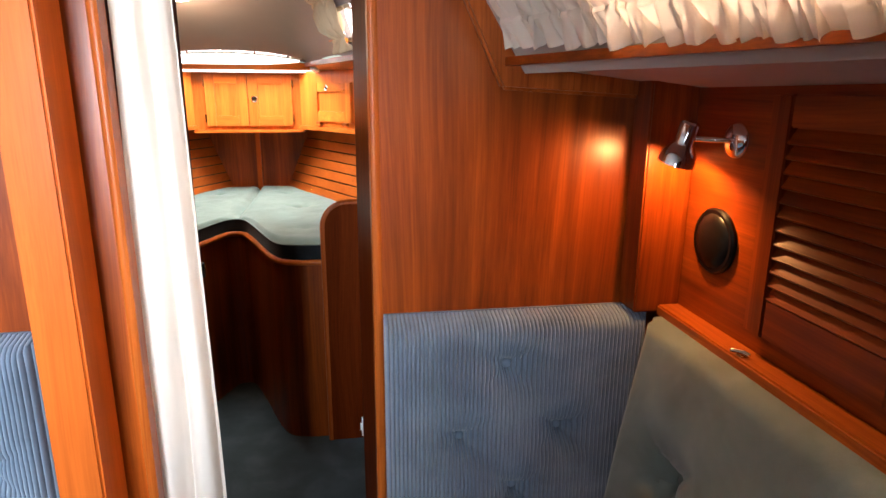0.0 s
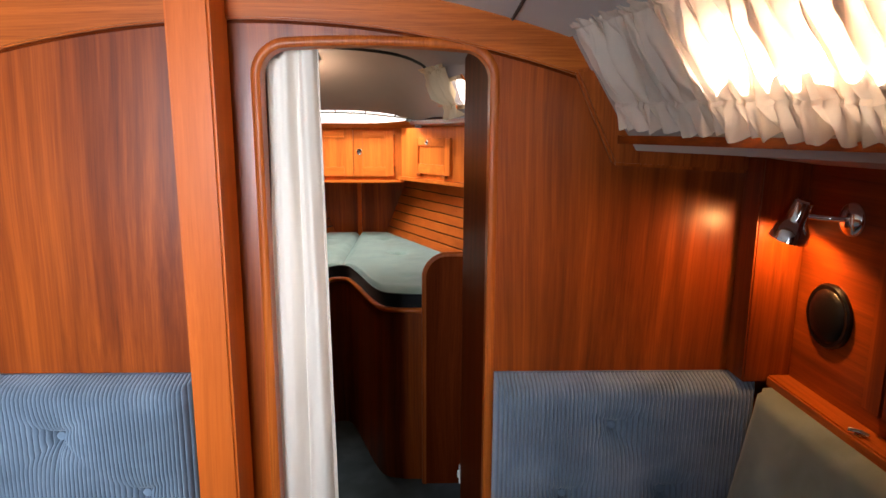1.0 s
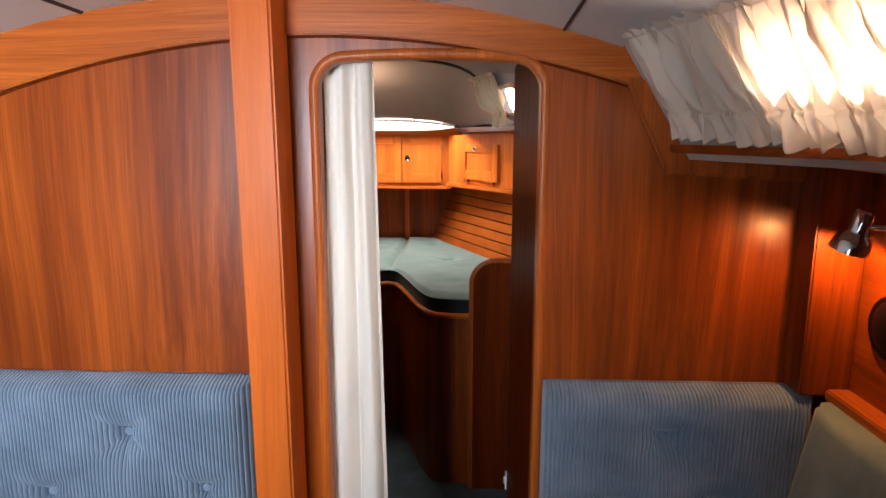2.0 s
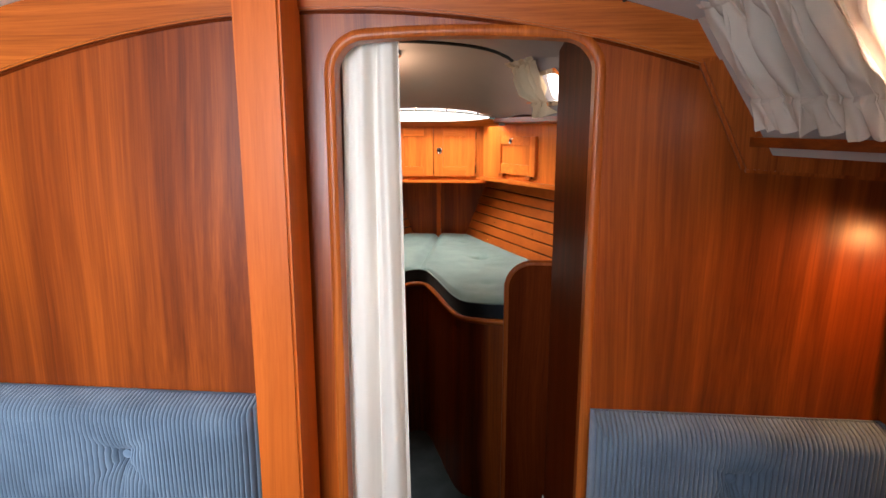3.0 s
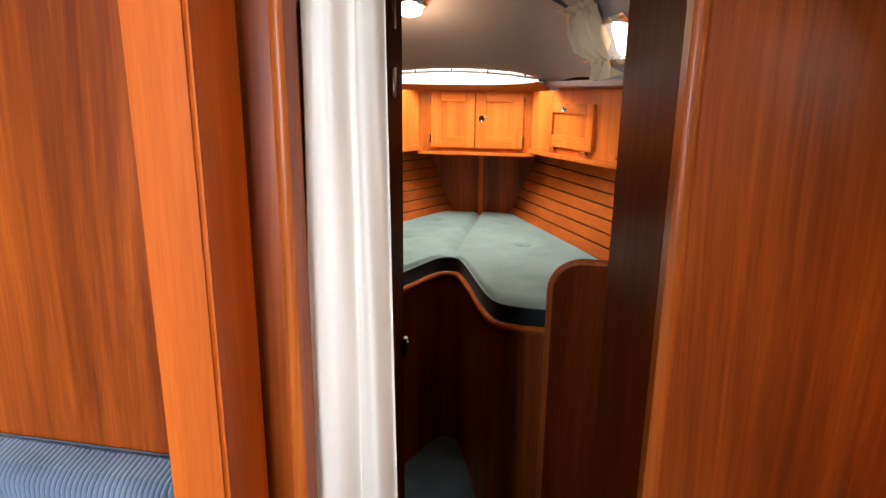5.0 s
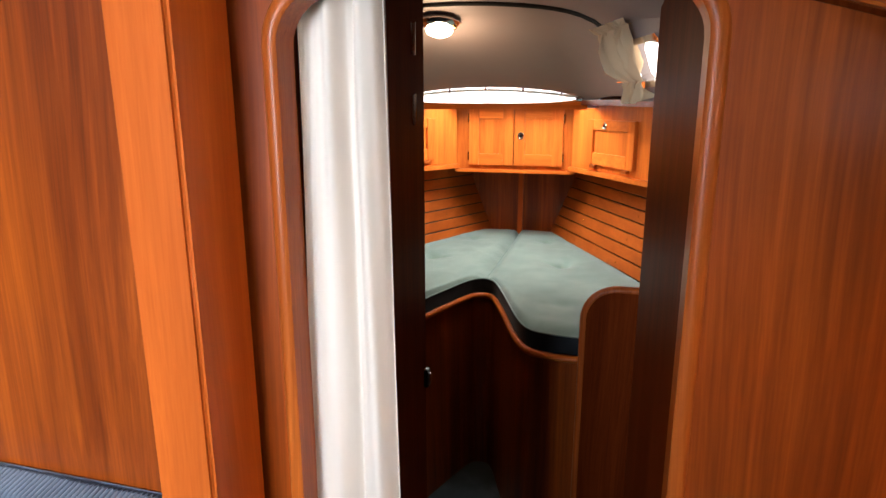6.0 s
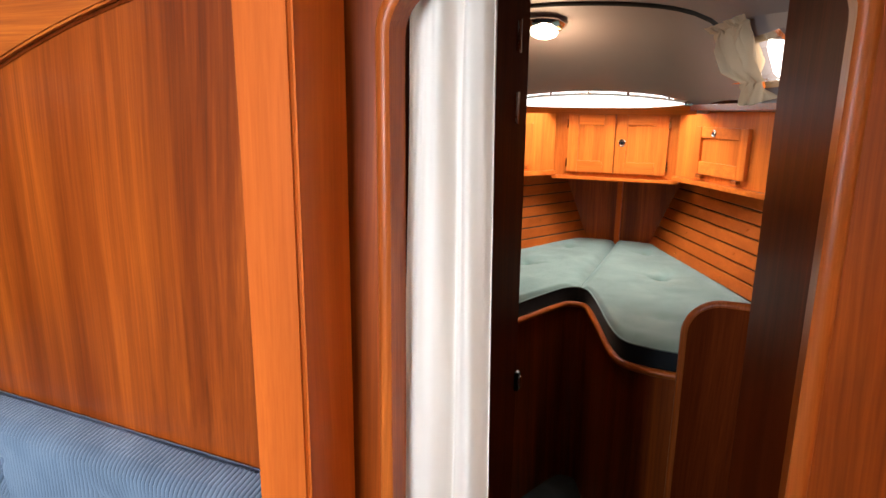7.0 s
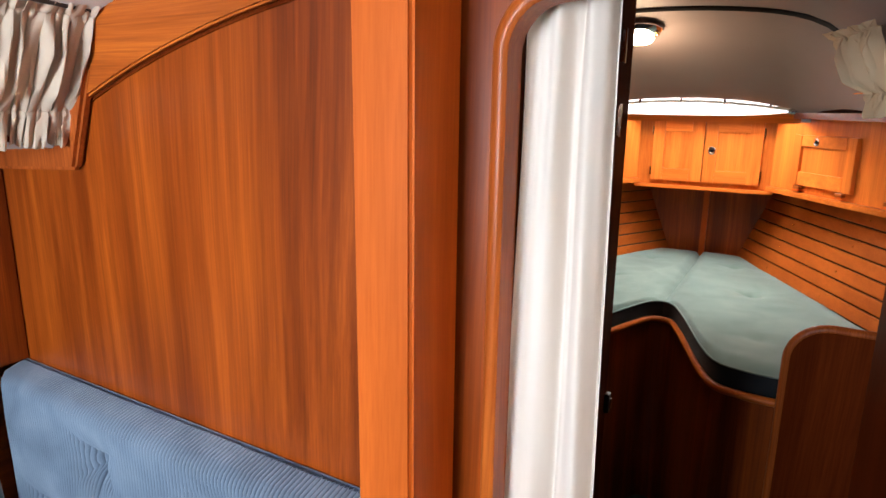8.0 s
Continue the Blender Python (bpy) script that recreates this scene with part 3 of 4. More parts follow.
for dx in (-0.30, -0.15, 0.0, 0.15, 0.30):
    z = 1.660 - 0.215 * dx * dx
    part("bracket", box(XC + dx - 0.004, XC + dx + 0.004, 3.096, 3.13, z - 0.004, z + 0.012, 0.001), chrome, rod)
for dx in (-0.37, 0.37):
    z = 1.660 - 0.215 * 0.37 ** 2
    part("end_cap", turned([(0, -0.016), (0.008, -0.014), (0.010, 0), (0.008, 0.014), (0, 0.016)], 14, basis((XC + dx, 3.100, z - 0.004), Vector((0, 1, 0)), Vector((0, 0, 1)), Vector((1, 0, 0)))), chrome, rod, "chrome end cap", True)


# ---- berth ----
def smooth_line(points, steps=6):
    pts = [Vector((*p, 0)) for p in points]
    out = []
    for i in range(len(pts) - 1):
        p0, p1, p2, p3 = pts[max(i - 1, 0)], pts[i], pts[i + 1], pts[min(i + 2, len(pts) - 1)]
        for k in range(steps):
            t = k / steps
            out.append(0.5 * ((2 * p1) + (p2 - p0) * t + (2 * p0 - 5 * p1 + 4 * p2 - p3) * t * t + (3 * p1 - p0 - 3 * p2 + p3) * t ** 3))
    return out + [pts[-1]]


half_front = [(0.0, 3.115), (0.050, 3.085), (0.125, 2.900), (0.205, 2.675), (0.265, 2.560), (0.345, 2.527), (0.450, 2.520), (1.10, 2.520)]
front_half = smooth_line(half_front, 6)
front_line = [Vector((-p.x, p.y, 0)) for p in reversed(front_half[1:])] + front_half
LIP = 0.800
berth = thing("berth", "v-shaped berth with curved mahogany front panel and lipped edge", "berth", at=(XC, 3.0, FLOOR))
bm = bmesh.new()
skins = [[[bm.verts.new((XC + p.x, p.y + inset, z)) for p in front_line] for z in (FLOOR, LIP - 0.012)] for inset in (0.0, 0.018)]
(lower, upper), (lower_in, upper_in) = skins
for i in range(len(front_line) - 1):
    for a, b in ((lower, upper), (upper, upper_in), (upper_in, lower_in), (lower_in, lower)):
        bm.faces.new((a[i], a[i + 1], b[i + 1], b[i]))
for i in (0, -1):
    bm.faces.new((lower[i], upper[i], upper_in[i], lower_in[i]))
part("front_panel", bm, veneer, berth, "dark curved mahogany front", True)
part("lip", sweep([(XC + p.x, p.y - 0.002, LIP - 0.006) for p in front_line], 0.013, 10), solid_x, berth, "rounded glossy mahogany edge", True)
top = [(XC + p.x, p.y + 0.010) for p in front_line] + [(XC + 1.10, 4.25), (XC - 1.10, 4.25)]
part("platform", plate(top, [], 0.015, Matrix.Translation((0, 0, 0.770))), veneer, berth)


def front_y(dx):
    dx = abs(dx)
    for p, q in zip(front_half, front_half[1:]):
        if p.x <= dx <= q.x:
            return p.y + (q.y - p.y) * (dx - p.x) / max(q.x - p.x, 1e-6)
    return 2.52


def mattress(side):
    thing_ob = thing("mattress", "half of a v-berth mattress in grey-green velour", "mattress", "mattress halves", at=(XC + side * 0.3, 3.3, LIP))
    hull_x = lambda y: 0.172 + 0.51 * (4.2 - y) - 0.006

    def outline_at(u, v):
        xf = hull_x(2.53) * u
        yf = front_y(xf) + 0.014
        xb = hull_x(4.17) * u
        yb = 4.165 - 0.02 * (2 * u - 1) ** 4
        return xf + (xb - xf) * v, yf + (yb - yf) * v

    def surface(u, v):
        uu, vv = u, v
        x, y = outline_at(uu, vv)
        edge = min(0.002 + u * 0.40, (1 - u) * 0.5, v * 1.2, (1 - v) * 1.0)
        z = 0.888 - 0.024 * max(0.0, 1 - edge / 0.055) ** 2.0
        z -= 0.013 * math.exp(-(x / 0.020) ** 2)
        for bx, by, deep in ((0.312, 3.400, 1.6), (0.36, 2.80, 0.3), (0.20, 3.84, 0.6)):
            d2 = ((x - bx) / 0.024) ** 2 + ((y - by) / 0.030) ** 2
            z -= deep * (0.022 * math.exp(-d2) + 0.010 * math.exp(-d2 / 8))
            z -= deep * 0.007 * math.exp(-((y - by) / 0.014) ** 2 - ((x - bx + 0.045) / 0.05) ** 2)
        z += 0.004 * noise.noise(Vector((x * 5 + side, y * 4, 0))) + 0.0015 * noise.noise(Vector((x * 22, y * 16, side)))
        return (XC + side * x, y, z)
    cover = part("cover", sheet(surface, 56, 90), mattress_cloth, thing_ob, smooth=True)
    ring = [outline_at(k / 40, 0) for k in range(41)] + [outline_at(1, k / 20) for k in range(1, 21)] + [outline_at(1 - k / 12, 1) for k in range(1, 13)] + [outline_at(0, 1 - k / 20) for k in range(1, 20)]
    bm = bmesh.new()
    a = [bm.verts.new((XC + side * x, y, 0.786)) for x, y in ring]
    b = [bm.verts.new((XC + side * x, y, 0.866 if k < 41 else 0.838)) for k, (x, y) in enumerate(ring)]
    for i in range(len(ring)):
        bm.faces.new((a[i], a[(i + 1) % len(ring)], b[(i + 1) % len(ring)], b[i]))
    bm.faces.new(a)
    part("side_band", bm, piping_cloth, thing_ob, "dark navy side band", True)
    part("piping", sweep([(XC + side * x, y - 0.001, 0.866) for x, y in ring[:41]], 0.0032, 6), mattress_cloth, thing_ob, "thin piping along the edge", True)


mattress(1)
mattress(-1)

# rounded board that ends the berth beside the doorway
def berth_cheek(side):
    base = thing("berth_end_board", "mahogany end board with a rounded top corner, coloured dark for its shade", "panel", "berth end boards", at=(XC + side * 0.65, 2.49, FLOOR))
    l, r, top_z, rad = 0.452, 0.95, 1.050, 0.10
    shape = [(l, FLOOR), (l, top_z - rad)] + [(l + rad * (1 - math.cos(math.pi / 2 * k / 10)), top_z - rad + rad * math.sin(math.pi / 2 * k / 10)) for k in range(1, 11)] + [(r, top_z), (r, FLOOR)]
    shape = [(XC + side * x, z) for x, z in shape]
    part("board", upright(shape, [], 2.478, 0.024, 0.003), shaded_veneer, base)
    edge = [(x, 2.490, z) for x, z in shape[:-1]]
    part("edge_bead", sweep(edge, 0.0135, 10), solid_dark, base, "glossy rounded edge", True)


berth_cheek(1)
berth_cheek(-1)


# ---- fore cabin lockers ----
def locker_door(parent, m, x0, x1, z0, z1, t=0.018, stile=0.055, mat_up=None, mat_ac=None):
    """A framed door: local x across, y out of the face, z up."""
    up, ac = mat_up or teak_z, mat_ac or teak_x
    door = part("door", box(x0 + stile - 0.004, x1 - stile + 0.004, 0.002, 0.008, z0 + stile - 0.004, z1 - stile + 0.004, 0.001, 1, m), up, parent)
    for a, b in ((x0, x0 + stile), (x1 - stile, x1)):
        part("stile", box(a, b, 0.001, t, z0, z1, 0.002, 2, m), up, door)
    for a, b in ((z0, z0 + stile * 1.1), (z1 - stile * 0.9, z1)):
        part("rail", box(x0 + stile, x1 - stile, 0.001, t - 0.001, a, b, 0.002, 2, m), ac, door)
    return door


def knob(parent, m, x, z, out=0.018, r=0.014):
    mm = m @ Matrix.Translation((x, out, z)) @ pose(0, 0, 0, -90)
    k = part("latch", turned([(r, 0), (r, 0.003), (r * 0.8, 0.006), (r * 0.55, 0.005), (0.0, 0.004)], 20, mm), chrome, parent, "round chrome push latch", True)
    part("keyhole", turned([(r * 0.45, 0.0055), (r * 0.40, 0.0075), (0, 0.008)], 12, mm), black_plastic, k)


centre = thing("bow_locker", "two-door bow locker in pale varnished wood", "locker", at=(XC, 3.87, 1.25))
mc = basis((XC, 3.862, 0), Vector((1, 0, 0)), Vector((0, -1, 0)), Vector((0, 0, 1)))
part("carcass", box(-0.312, 0.312, -0.33, 0.0, 1.262, 1.599, 0.002, 2, mc), teak_z, centre)
part("bottom_board", box(-0.318, 0.318, -0.33, 0.020, 1.244, 1.262, 0.004, 2, mc), teak_x, centre)
for a, b in ((-0.240, -0.002), (0.003, 0.254)):
    d = locker_door(centre, mc, a, b, 1.284, 1.578)
    if a > 0:
        knob(d, mc, a + 0.034, 1.440, 0.018, 0.019)
        for z in (1.33, 1.53):
            part("hinge", box(b - 0.001, b + 0.007, 0.0, 0.016, z - 0.022, z + 0.022, 0.001, 1, mc), brass, d)
    else:
        for z in (1.33, 1.53):
            part("hinge", box(a - 0.007, a + 0.001, 0.0, 0.016, z - 0.022, z + 0.022, 0.001, 1, mc), brass, d)


def side_locker(side):
    ex = Vector((0.562 * side, -0.827, 0))
    ey = Vector((-0.827 * side, -0.562, 0))
    ms = basis((XC + side * 0.314, 3.815, 0), ex, ey, Vector((0, 0, 1)))
    unit = thing("side_locker", "row of framed wooden locker doors along the hull", "locker", "side lockers", at=ms @ Vector((0.6, 0, 1.27)))
    part("carcass", box(-0.02, 1.62, -0.20, 0.0, 1.290, 1.599, 0.002, 2, ms), teak_z, unit)
    part("bottom_board", box(-0.02, 1.62, -0.20, 0.022, 1.266, 1.290, 0.004, 2, ms), teak_x, unit)
    for s in (0.145, 0.655, 1.165):
        d = locker_door(unit, ms, s, s + 0.374, 1.322, 1.532, 0.020, 0.052)
        if s < 0.5:
            knob(d, ms, s + 0.150, 1.506, 0.020, 0.016)
        else:
            part("finger_slot", box(s + 0.05, s + 0.085, 0.014, 0.0235, 1.395, 1.475, 0.002, 1, ms), gap_shade, d, "finger slot drawn as a block in dark shade colour")
        for h in (0.06, 0.32):
            part("hinge", box(s + h - 0.02, s + h + 0.02, 0.006, 0.026, 1.306, 1.320, 0.002, 1, ms), solid_x, d)


side_locker(1)
side_locker(-1)

# ---- dome lamp ----
dome = thing("ceiling_lamp", "round chrome dome lamp with lit opal glass on the headliner", "lamp", at=(XC - 0.052, 2.60, 1.855))
md = Matrix.Translation((XC - 0.052, 2.60, 1.866)) @ pose(0, 0, 0, -10)
part("base", turned([(0, 0), (0.064, 0), (0.066, -0.007), (0.058, -0.016), (0.046, -0.022), (0, -0.022)], 32, md), chrome, dome, "chrome base plate", True)
part("glass", turned([(0.041, -0.020), (0.044, -0.028), (0.039, -0.039), (0.024, -0.046), (0, -0.048)], 32, md), dome_glass, dome, "lit opal glass", True)
part("switch", turned([(0.006, 0), (0.006, -0.012), (0, -0.014)], 10, md @ Matrix.Translation((0.054, -0.01, -0.014))), brass, dome)

# fittings on the partitions
for z in (1.60, 1.75):
    hinge = thing("hinge", "small chrome hinge on the partition", "hinge", "partition hinges", at=(-0.480, 1.93, z))
    part("leaf", box(-0.4822, -0.4800, 1.915, 1.945, z - 0.032, z + 0.032, 0.0008, 1), chrome, hinge)
    part("pin", sweep([(-0.4785, 1.93, z - 0.034), (-0.4785, 1.93, z + 0.034)], 0.004, 8), chrome, hinge, smooth=True)
latch = thing("door_latch", "small dark latch on the edge of the partition", "latch", at=(-0.480, 2.0, 0.93))
part("body", box(-0.4818, -0.470, 1.990, 2.010, 0.90, 0.95, 0.002), black_plastic, latch)
part("tongue", box(-0.476, -0.466, 1.996, 2.004, 0.912, 0.938, 0.001, 1), chrome, latch)
catch = thing("door_catch", "small white plastic catch on the dark partition", "catch", at=(0.020, 1.95, 0.345))
part("plate", box(0.0195, 0.0239, 1.938, 1.958, 0.313, 0.378, 0.001, 1), white_plastic, catch)
part("peg", box(0.014, 0.0195, 1.943, 1.953, 0.333, 0.358, 0.001, 1), white_plastic, catch)


# ---- curtains ----
def door_curtain():
    rail = thing("door_curtain", "gathered cream cotton curtain drawn to one side of the doorway", "curtain", at=(-0.42, 1.41, 0.0))

    def fall(u, v):
        z = 0.02 + 1.775 * v
        low = 1 - v
        x0, x1 = -0.467 - 0.003 * low, -0.349 + 0.024 * low
        # few broad, soft pleats that open towards the hem, with a sharp one at the free edge
        w = u + 0.05 * math.sin(2.2 * v + 5 * u) + 0.05 * noise.noise(Vector((u * 2.5, v * 1.3, 8.0)))
        broad = math.sin(2 * math.pi * (2.15 * w + 0.34 * low) + 0.9)
        small = math.sin(2 * math.pi * (5.3 * w - 0.35 * low) + 1.0) * (0.45 + 0.55 * v ** 2)
        edge = math.exp(-((u - 0.90 + 0.05 * low) / 0.035) ** 2) * (0.4 + 0.9 * low)
        rumple = noise.noise(Vector((u * 5 + v * 1.5, v * 2.6, 3.0))) + 0.4 * noise.noise(Vector((u * 11 - v * 2, v * 5.0, 5.0)))
        x = x0 + (x1 - x0) * u + 0.004 * math.cos(2 * math.pi * (2.15 * w + 0.34 * low) + 0.9) + 0.004 * noise.noise(Vector((v * 4, u * 2, 2.0)))
        y = 1.408 + 0.0145 * broad + 0.0030 * small + 0.016 * edge + 0.0060 * rumple - 0.040 * math.exp(-u / 0.10)
        return (x, y, z)
    part("cloth", sheet(fall, 130, 90, 0.0014), door_cloth, rail, smooth=True)
    part("rod", sweep([(-0.50, 1.41, 1.802), (0.02, 1.41, 1.802)], 0.005, 8), chrome, rail, smooth=True)


door_curtain()


def window_curtain(name, side, u0, u1, v0, v1, folds, seed, group, taper=0.0):
    m = trunk_frame(side, 0.085 if u1 < 0 else 0.15)
    inward = Vector((0, 0, 1)) if (m.to_3x3() @ Vector((0, 0, 1))).x * side < 0 else Vector((0, 0, -1))
    owner = thing(name, "gathered thin white cotton window curtain on two wires" if side > 0 and u1 > 0 else "gathered cotton window curtain on two wires, its colour darkened to beige", "curtain", group, at=m @ Vector(((u0 + u1) / 2, (v0 + v1) / 2, 0)))
    h = v1 - v0

    def drape(u, v):
        run = u * folds
        w = run + 1.1 * noise.noise(Vector((run * 0.27, seed, 0.0))) + 0.35 * noise.noise(Vector((run * 0.5, seed + 7, v * 1.6)))
        lower, upper = 0.22, 0.91
        wire = min(abs(v - lower), abs(v - upper))
        free = min(1.0, wire / 0.20)
        deep = 0.019 if u1 < 0 else 0.0125 if side > 0 else 0.017
        lean = w + 0.55 * (v - 0.5)
        body = 0.9 * math.sin(2 * math.pi * 0.5 * lean) + 0.5 * math.sin(2 * math.pi * 0.83 * lean + seed) + 0.9 * noise.noise(Vector((run * 0.8 + v, v * 2.0, seed))) + 0.35 * noise.noise(Vector((run * 2.0, v * 5.0, seed + 1)))
        pinch = math.sin(2 * math.pi * 1.25 * w + seed) + 0.7 * noise.noise(Vector((run * 2.4, seed, 2.0)))
        d = 0.030 + deep * body * free + 0.0050 * pinch * (1 - free)
        y = v0 + h * v - (0.045 if side > 0 and u1 > 0 else 0.0) * min(u * (u1 - u0), 0.8) * (1 - v)
        if v < lower or v > upper:
            loose = (lower - v) / lower if v < lower else (v - upper) / (1 - upper)
            ruffle = abs(math.sin(math.pi * 1.25 * w + 0.4)) ** 0.6 - 0.5 + 0.5 * noise.noise(Vector((run * 1.3, v * 3, seed + 4)))
            d += 0.003 + 0.016 * loose * ruffle
            y += 0.006 * loose * max(-0.6, noise.noise(Vector((run * 0.9, seed, 5.0))) + 0.4 * ruffle)
        else:
            d -= 0.003 * math.exp(-(wire / 0.03) ** 2)
        return m @ (Vector((u0 + taper * (1 - v) ** 1.4 * (1 - u) + (u1 - u0) * u + 0.007 * math.cos(2 * math.pi * w), y, 0)) + inward * d)
    part("cloth", sheet(drape, int(folds * 11), 44, 0.0008), port_cloth if u1 < 0 else window_cloth if side > 0 else shaded_window_cloth, owner, smooth=True)
    for v in (0.22, 0.91):
        part("wire", sweep([m @ (Vector((u, v0 + h * v, 0)) + inward * 0.012) for u in (u0, u1)], 0.0015, 6), chrome, owner)


window_curtain("window_curtain", 1, 0.094, 1.95, 0.048, 0.304, 84, 1.7, "saloon curtains")
window_curtain("window_curtain", -1, 0.010, 1.95, 0.008, 0.304, 180, 4.2, "saloon curtains")
window_curtain("portlight_curtain", 1, -1.110, -0.868, 0.080, 0.275, 9, 2.6, "portlight curtains", 0.17)
window_curtain("portlight_curtain", -1, -1.110, -0.868, 0.080, 0.275, 9, 6.1, "portlight curtains", 0.17)


# ---- cushions ----
def cushion(name, label, m, w, h, depth, buttons, mat, group, pitch=0.0096, ribbed=True, soft=0.042):
    """Local x across, y up, z out of the front face."""
    owner = thing(name, label, "cushion", group, at=m.translation)
    ribs = int(w / pitch) if ribbed else 0
    nx = ribs * 6 if ribbed else int(w / 0.012)
    ny = int(h / (0.011 if ribbed else 0.012))

    def face(u, v):
        x, y = w * u, h * v
        d = min(x, w - x, y, h - y)
        z = depth
        if d < soft:
            z -= (depth - 0.004) * (1 - math.sqrt(max(0.0, 1 - (1 - d / soft) ** 2)))
        for bx, by, deep in buttons:
            r2 = (x - bx) ** 2 + (y - by) ** 2
            z -= 1.6 * deep * (0.48 * math.exp(-r2 / 0.022 ** 2) + 0.54 * math.exp(-r2 / 0.058 ** 2))
            for sx, sy in ((0.8, 0.6), (-0.8, 0.6), (0.8, -0.6), (-0.8, -0.6), (0.05, -1.0)):
                along, across = (x - bx) * sx + (y - by) * sy, (x - bx) * sy - (y - by) * sx
                if along > 0:
                    z -= deep * 0.62 * math.exp(-(across / 0.010) ** 2 - (along / 0.07) ** 2)
        pull = sum(0.010 * math.exp(-((x - bx) ** 2 + (y - by) ** 2) / 0.05 ** 2) * (1 if x < bx else -1) * min(1, abs(x - bx) / 0.03) for bx, by, _ in buttons)
        z += 0.0035 * noise.noise(Vector((x * 6, y * 6, w)))
        if ribbed:
            z += 0.0110 * abs(math.sin(math.pi * ribs * u)) ** 0.6
        return m @ Vector((x + pull, y, z))
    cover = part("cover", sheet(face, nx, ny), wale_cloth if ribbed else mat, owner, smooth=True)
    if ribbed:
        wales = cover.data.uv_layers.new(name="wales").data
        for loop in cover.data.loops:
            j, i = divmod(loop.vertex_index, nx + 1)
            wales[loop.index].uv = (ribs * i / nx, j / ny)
    part("back", box(0.001, w - 0.001, 0.001, h - 0.001, 0.0, 0.0038, 0.001, 1, m), mat, owner)
    for bx, by, deep in buttons:
        part("button", turned([(0, 0.007), (0.007, 0.006), (0.011, 0.002), (0.011, -0.004)], 14, m @ Matrix.Translation((bx, by, depth - deep * 1.45))), mat, owner, smooth=True)


def facing_aft(x, y, z):
    return basis((x, y, z), Vector((1, 0, 0)), Vector((0, 0, 1)), Vector((0, -1, 0)))


SEAT = 0.44
cushion("back_cushion", "ribbed blue-grey corduroy cushion against the bulkhead", facing_aft(0.066, BULK - 0.002, SEAT), 0.634, 0.552, 0.072,
        [(0.290, 0.421, 0.030), (0.176, 0.240, 0.028), (0.425, 0.246, 0.032), (0.313, 0.092, 0.026)], corduroy, "bulkhead cushions")
cushion("back_cushion", "wide ribbed blue-grey corduroy cushion against the bulkhead", facing_aft(-1.770, BULK - 0.002, SEAT), 1.116, 0.553, 0.072,
        [(0.793, 0.405, 0.028), (0.576, 0.235, 0.026), (0.986, 0.255, 0.026), (0.389, 0.415, 0.027), (0.158, 0.215, 0.027), (0.793, 0.08, 0.02)], corduroy, "bulkhead cushions")

for side in (1, -1):
    foot = Vector((XC + side * 1.130, 1.236, 0.44))
    up = Vector((0.095 * side, 0, 0.565)).normalized()
    ex = Vector((0, -1, 0)) if side > 0 else Vector((0, 1, 0))
    w = 1.86
    if side < 0:
        foot = foot + Vector((0, -w, 0))
    ez = ex.cross(up)
    cushion("side_cushion", "grey-green velour settee backrest with button tufting", basis(foot + up * 0.0 - ez * 0.075, ex, up, ez), w, 0.572, 0.085,
            [((0.22 + 0.20 * k) if side > 0 else (1.64 - 0.20 * k), 0.275 - 0.15 * (k % 2), 0.040) for k in range(7)], velour, "settee backrests", ribbed=False)

# settees that carry the cushions
for side in (1, -1):
    inner = 0.62
    xs = sorted((XC + side * inner, XC + side * (SIDE - XC)))
    sofa = thing("settee", "mahogany settee with a blue-grey seat cushion", "settee", "settees", at=((xs[0] + xs[1]) / 2, 0.2, FLOOR))
    part("base", box(xs[0], xs[1], -1.0, BULK - 0.003, FLOOR, 0.34, 0.004), veneer, sofa)
    part("seat_cushion", box(xs[0] + 0.005, xs[1] - 0.004, -0.99, BULK - 0.006, 0.341, 0.438, 0.025, 3), corduroy, sofa, smooth=True)

# ---- starboard side: ledge, speaker, louvred door, reading lamp ----
for side in (1, -1):
    xs = sorted((XC + side * (0.700 - XC), XC + side * (SIDE - XC - 0.002)))
    setting("ledge", box(xs[0], xs[1], -1.0, 1.250, 0.985, 1.012, 0.004), solid_y, "mahogany ledge behind the settee backrest", "shelf")

hook = thing("ledge_clip", "small metal turn clip on the mahogany ledge", "clip", at=(0.715, 0.95, 1.012))
part("foot", box(0.706, 0.724, 0.941, 0.959, 1.0122, 1.016, 0.001), brass, hook)
part("lever", sweep([(0.702, 0.968, 1.019), (0.715, 0.950, 1.021), (0.720, 0.936, 1.019)], 0.0045, 8, 0.6), chrome, hook, smooth=True)

mspk = basis((SIDE, 1.135, 1.190), Vector((0, -1, 0)), Vector((0, 0, 1)), Vector((-1, 0, 0)))
spk = thing("speaker", "round black loudspeaker with a domed grille", "speaker", at=(SIDE, 1.135, 1.190))
part("ring", turned([(0.058, 0), (0.069, 0.0), (0.070, 0.007), (0.066, 0.012), (0.058, 0.011)], 40, mspk), black_plastic, spk, smooth=True)
part("grille", turned([(0.060, 0.008), (0.054, 0.014), (0.038, 0.019), (0.020, 0.021), (0, 0.022)], 40, mspk), black_plastic, spk, smooth=True)

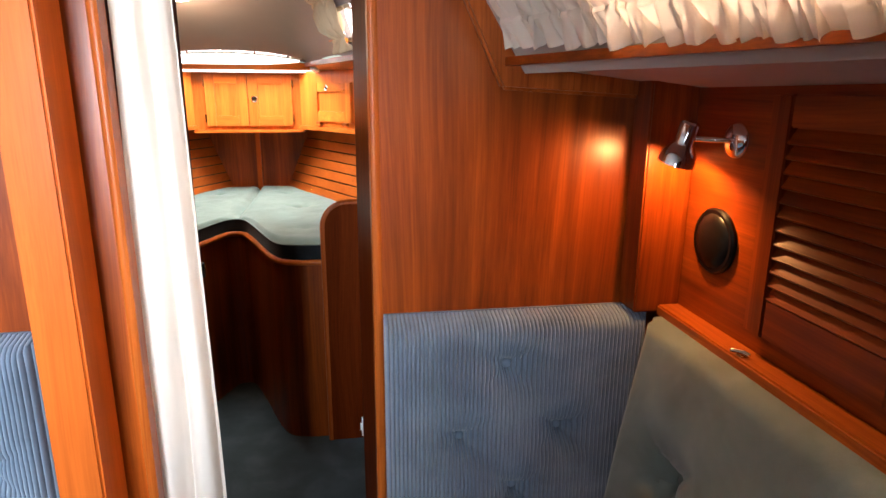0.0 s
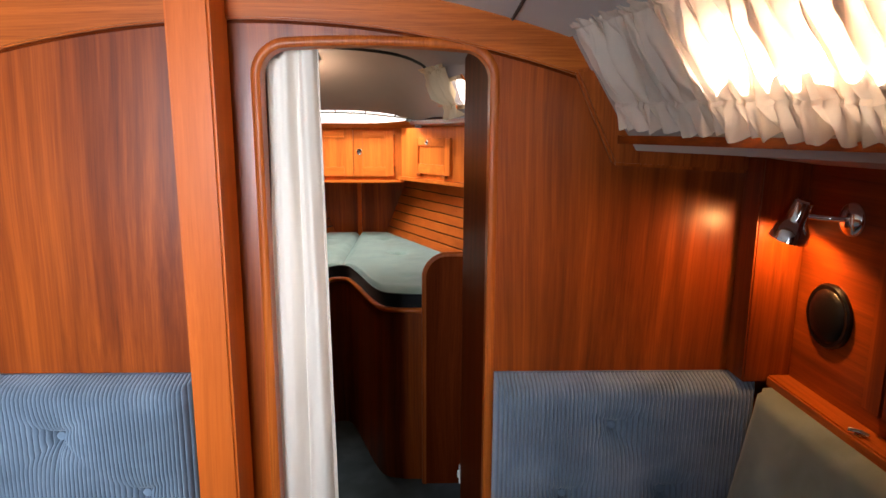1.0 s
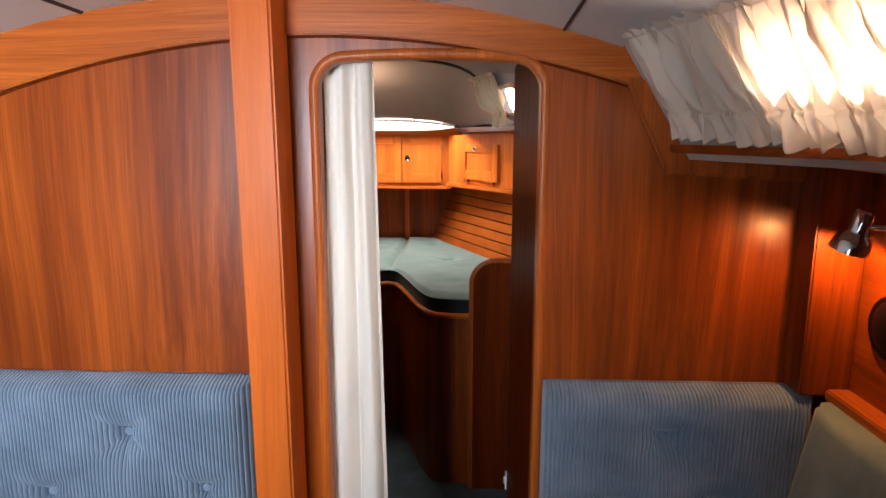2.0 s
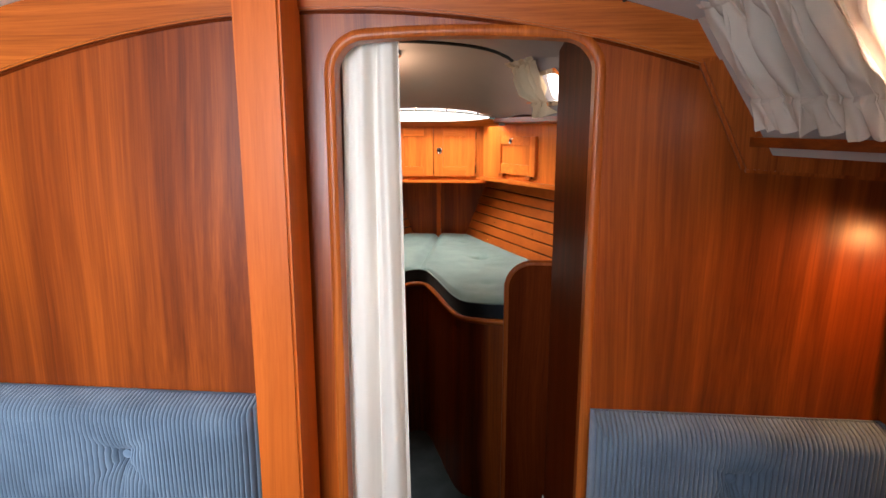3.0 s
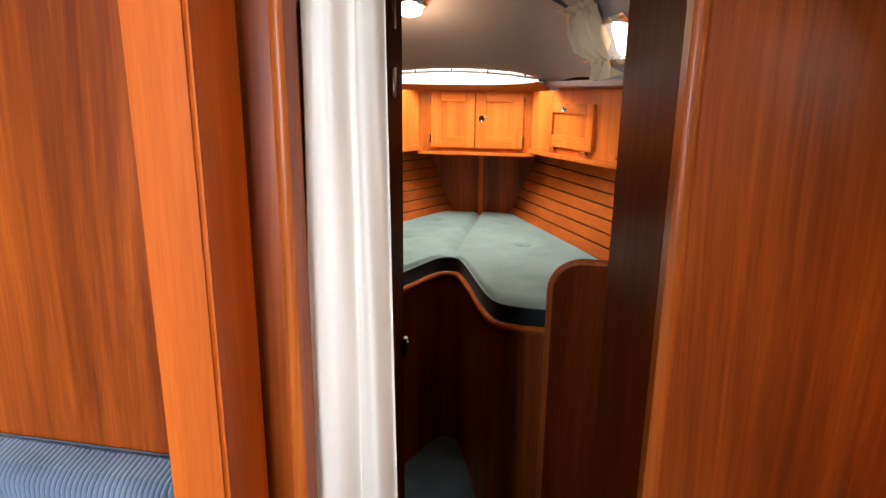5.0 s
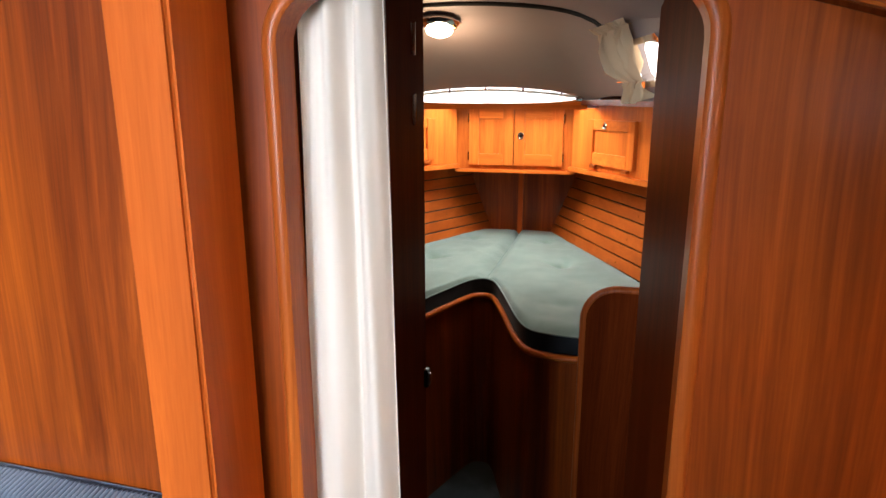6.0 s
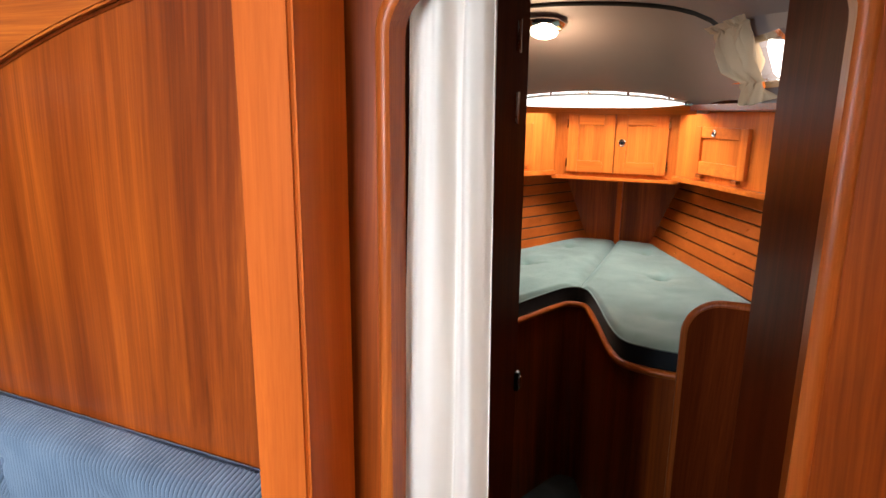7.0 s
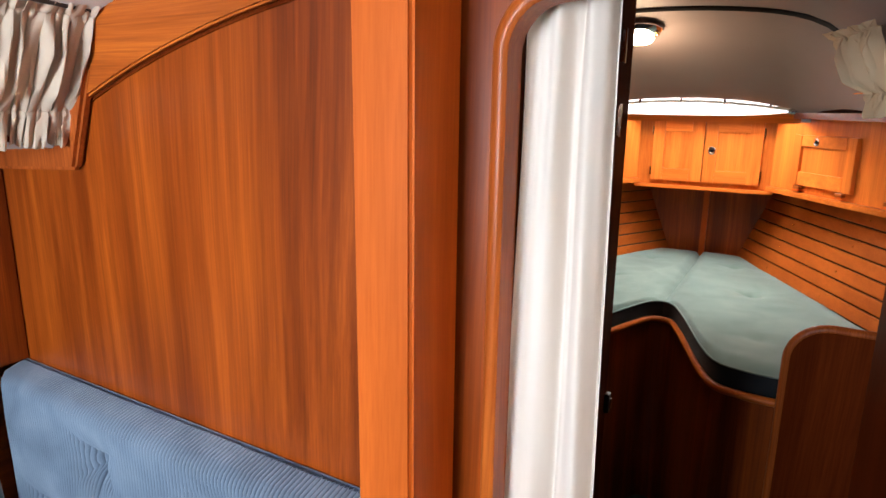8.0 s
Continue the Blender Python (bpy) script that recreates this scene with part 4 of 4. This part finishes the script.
mdoor = basis((SIDE - 0.001, 0.985, 0), Vector((0, -1, 0)), Vector((-1, 0, 0)), Vector((0, 0, 1)))
louvre = thing("louvred_door", "mahogany locker door with louvre slats", "door", at=(SIDE, 0.8, 1.06))
DW, Z0, Z1 = 0.375, 1.055, 1.490
part("backing", box(0.03, DW - 0.03, 0.0, 0.003, Z0 + 0.02, Z1 - 0.02, 0, 1, mdoor), gap_shade, louvre)
for a, b in ((0.0, 0.050), (DW - 0.055, DW)):
    part("stile", box(a, b, 0.0, 0.024, Z0, Z1, 0.003, 2, mdoor), veneer, louvre)
for a, b in ((Z0, Z0 + 0.075), (Z1 - 0.055, Z1)):
    part("rail", box(0.050, DW - 0.055, 0.0, 0.022, a, b, 0.003, 2, mdoor), veneer_y, louvre)
n_slats = 12
for k in range(n_slats):
    z = Z0 + 0.075 + (Z1 - Z0 - 0.13) * (k + 0.5) / n_slats
    ms = mdoor @ Matrix.Translation((0, 0.011, z)) @ pose(0, 0, 0, -56)
    part("slat", box(0.049, DW - 0.054, -0.0175, 0.0175, -0.003, 0.003, 0.001, 1, ms), veneer_y, louvre)
knob_m = mdoor @ Matrix.Translation((DW - 0.028, 0.024, 1.243)) @ pose(0, 0, 0, -90)
kn = part("latch", turned([(0.019, 0), (0.019, 0.004), (0.014, 0.010), (0, 0.011)], 24, knob_m), chrome, louvre, "round chrome latch", True)
part("latch_button", turned([(0.011, 0.010), (0.010, 0.016), (0, 0.017)], 20, knob_m), black_plastic, kn, smooth=True)

rl = thing("reading_lamp", "chrome bulkhead reading lamp with a bell shade, switched on", "lamp", at=(SIDE, 1.105, 1.40))
mb = basis((SIDE, 1.105, 1.400), Vector((0, -1, 0)), Vector((0, 0, 1)), Vector((-1, 0, 0)))
part("base", turned([(0, 0), (0.036, 0), (0.036, 0.004), (0.030, 0.012), (0.014, 0.018), (0, 0.018)], 28, mb), chrome, rl, smooth=True)
part("arm", sweep([(SIDE - 0.016, 1.105, 1.400), (SIDE - 0.050, 1.115, 1.402), (0.686, 1.142, 1.402)], 0.0055, 10), chrome, rl, smooth=True)
axis = Vector((-0.15, 0.25, -0.95)).normalized()
ex = axis.orthogonal().normalized()
mh = basis(Vector((0.676, 1.140, 1.436)), ex, axis.cross(ex), axis)
head_part = part("shade", turned([(0, 0), (0.014, 0.0), (0.019, 0.004), (0.020, 0.044), (0.025, 0.052), (0.034, 0.066), (0.039, 0.088), (0.0375, 0.088), (0.032, 0.067), (0.022, 0.055), (0.016, 0.050), (0, 0.049)], 32, mh), chrome, rl, "chrome bell shade", True)
part("bulb", turned([(0.008, 0.050), (0.010, 0.056), (0.006, 0.064), (0, 0.066)], 14, mh), white_plastic, head_part, smooth=True)
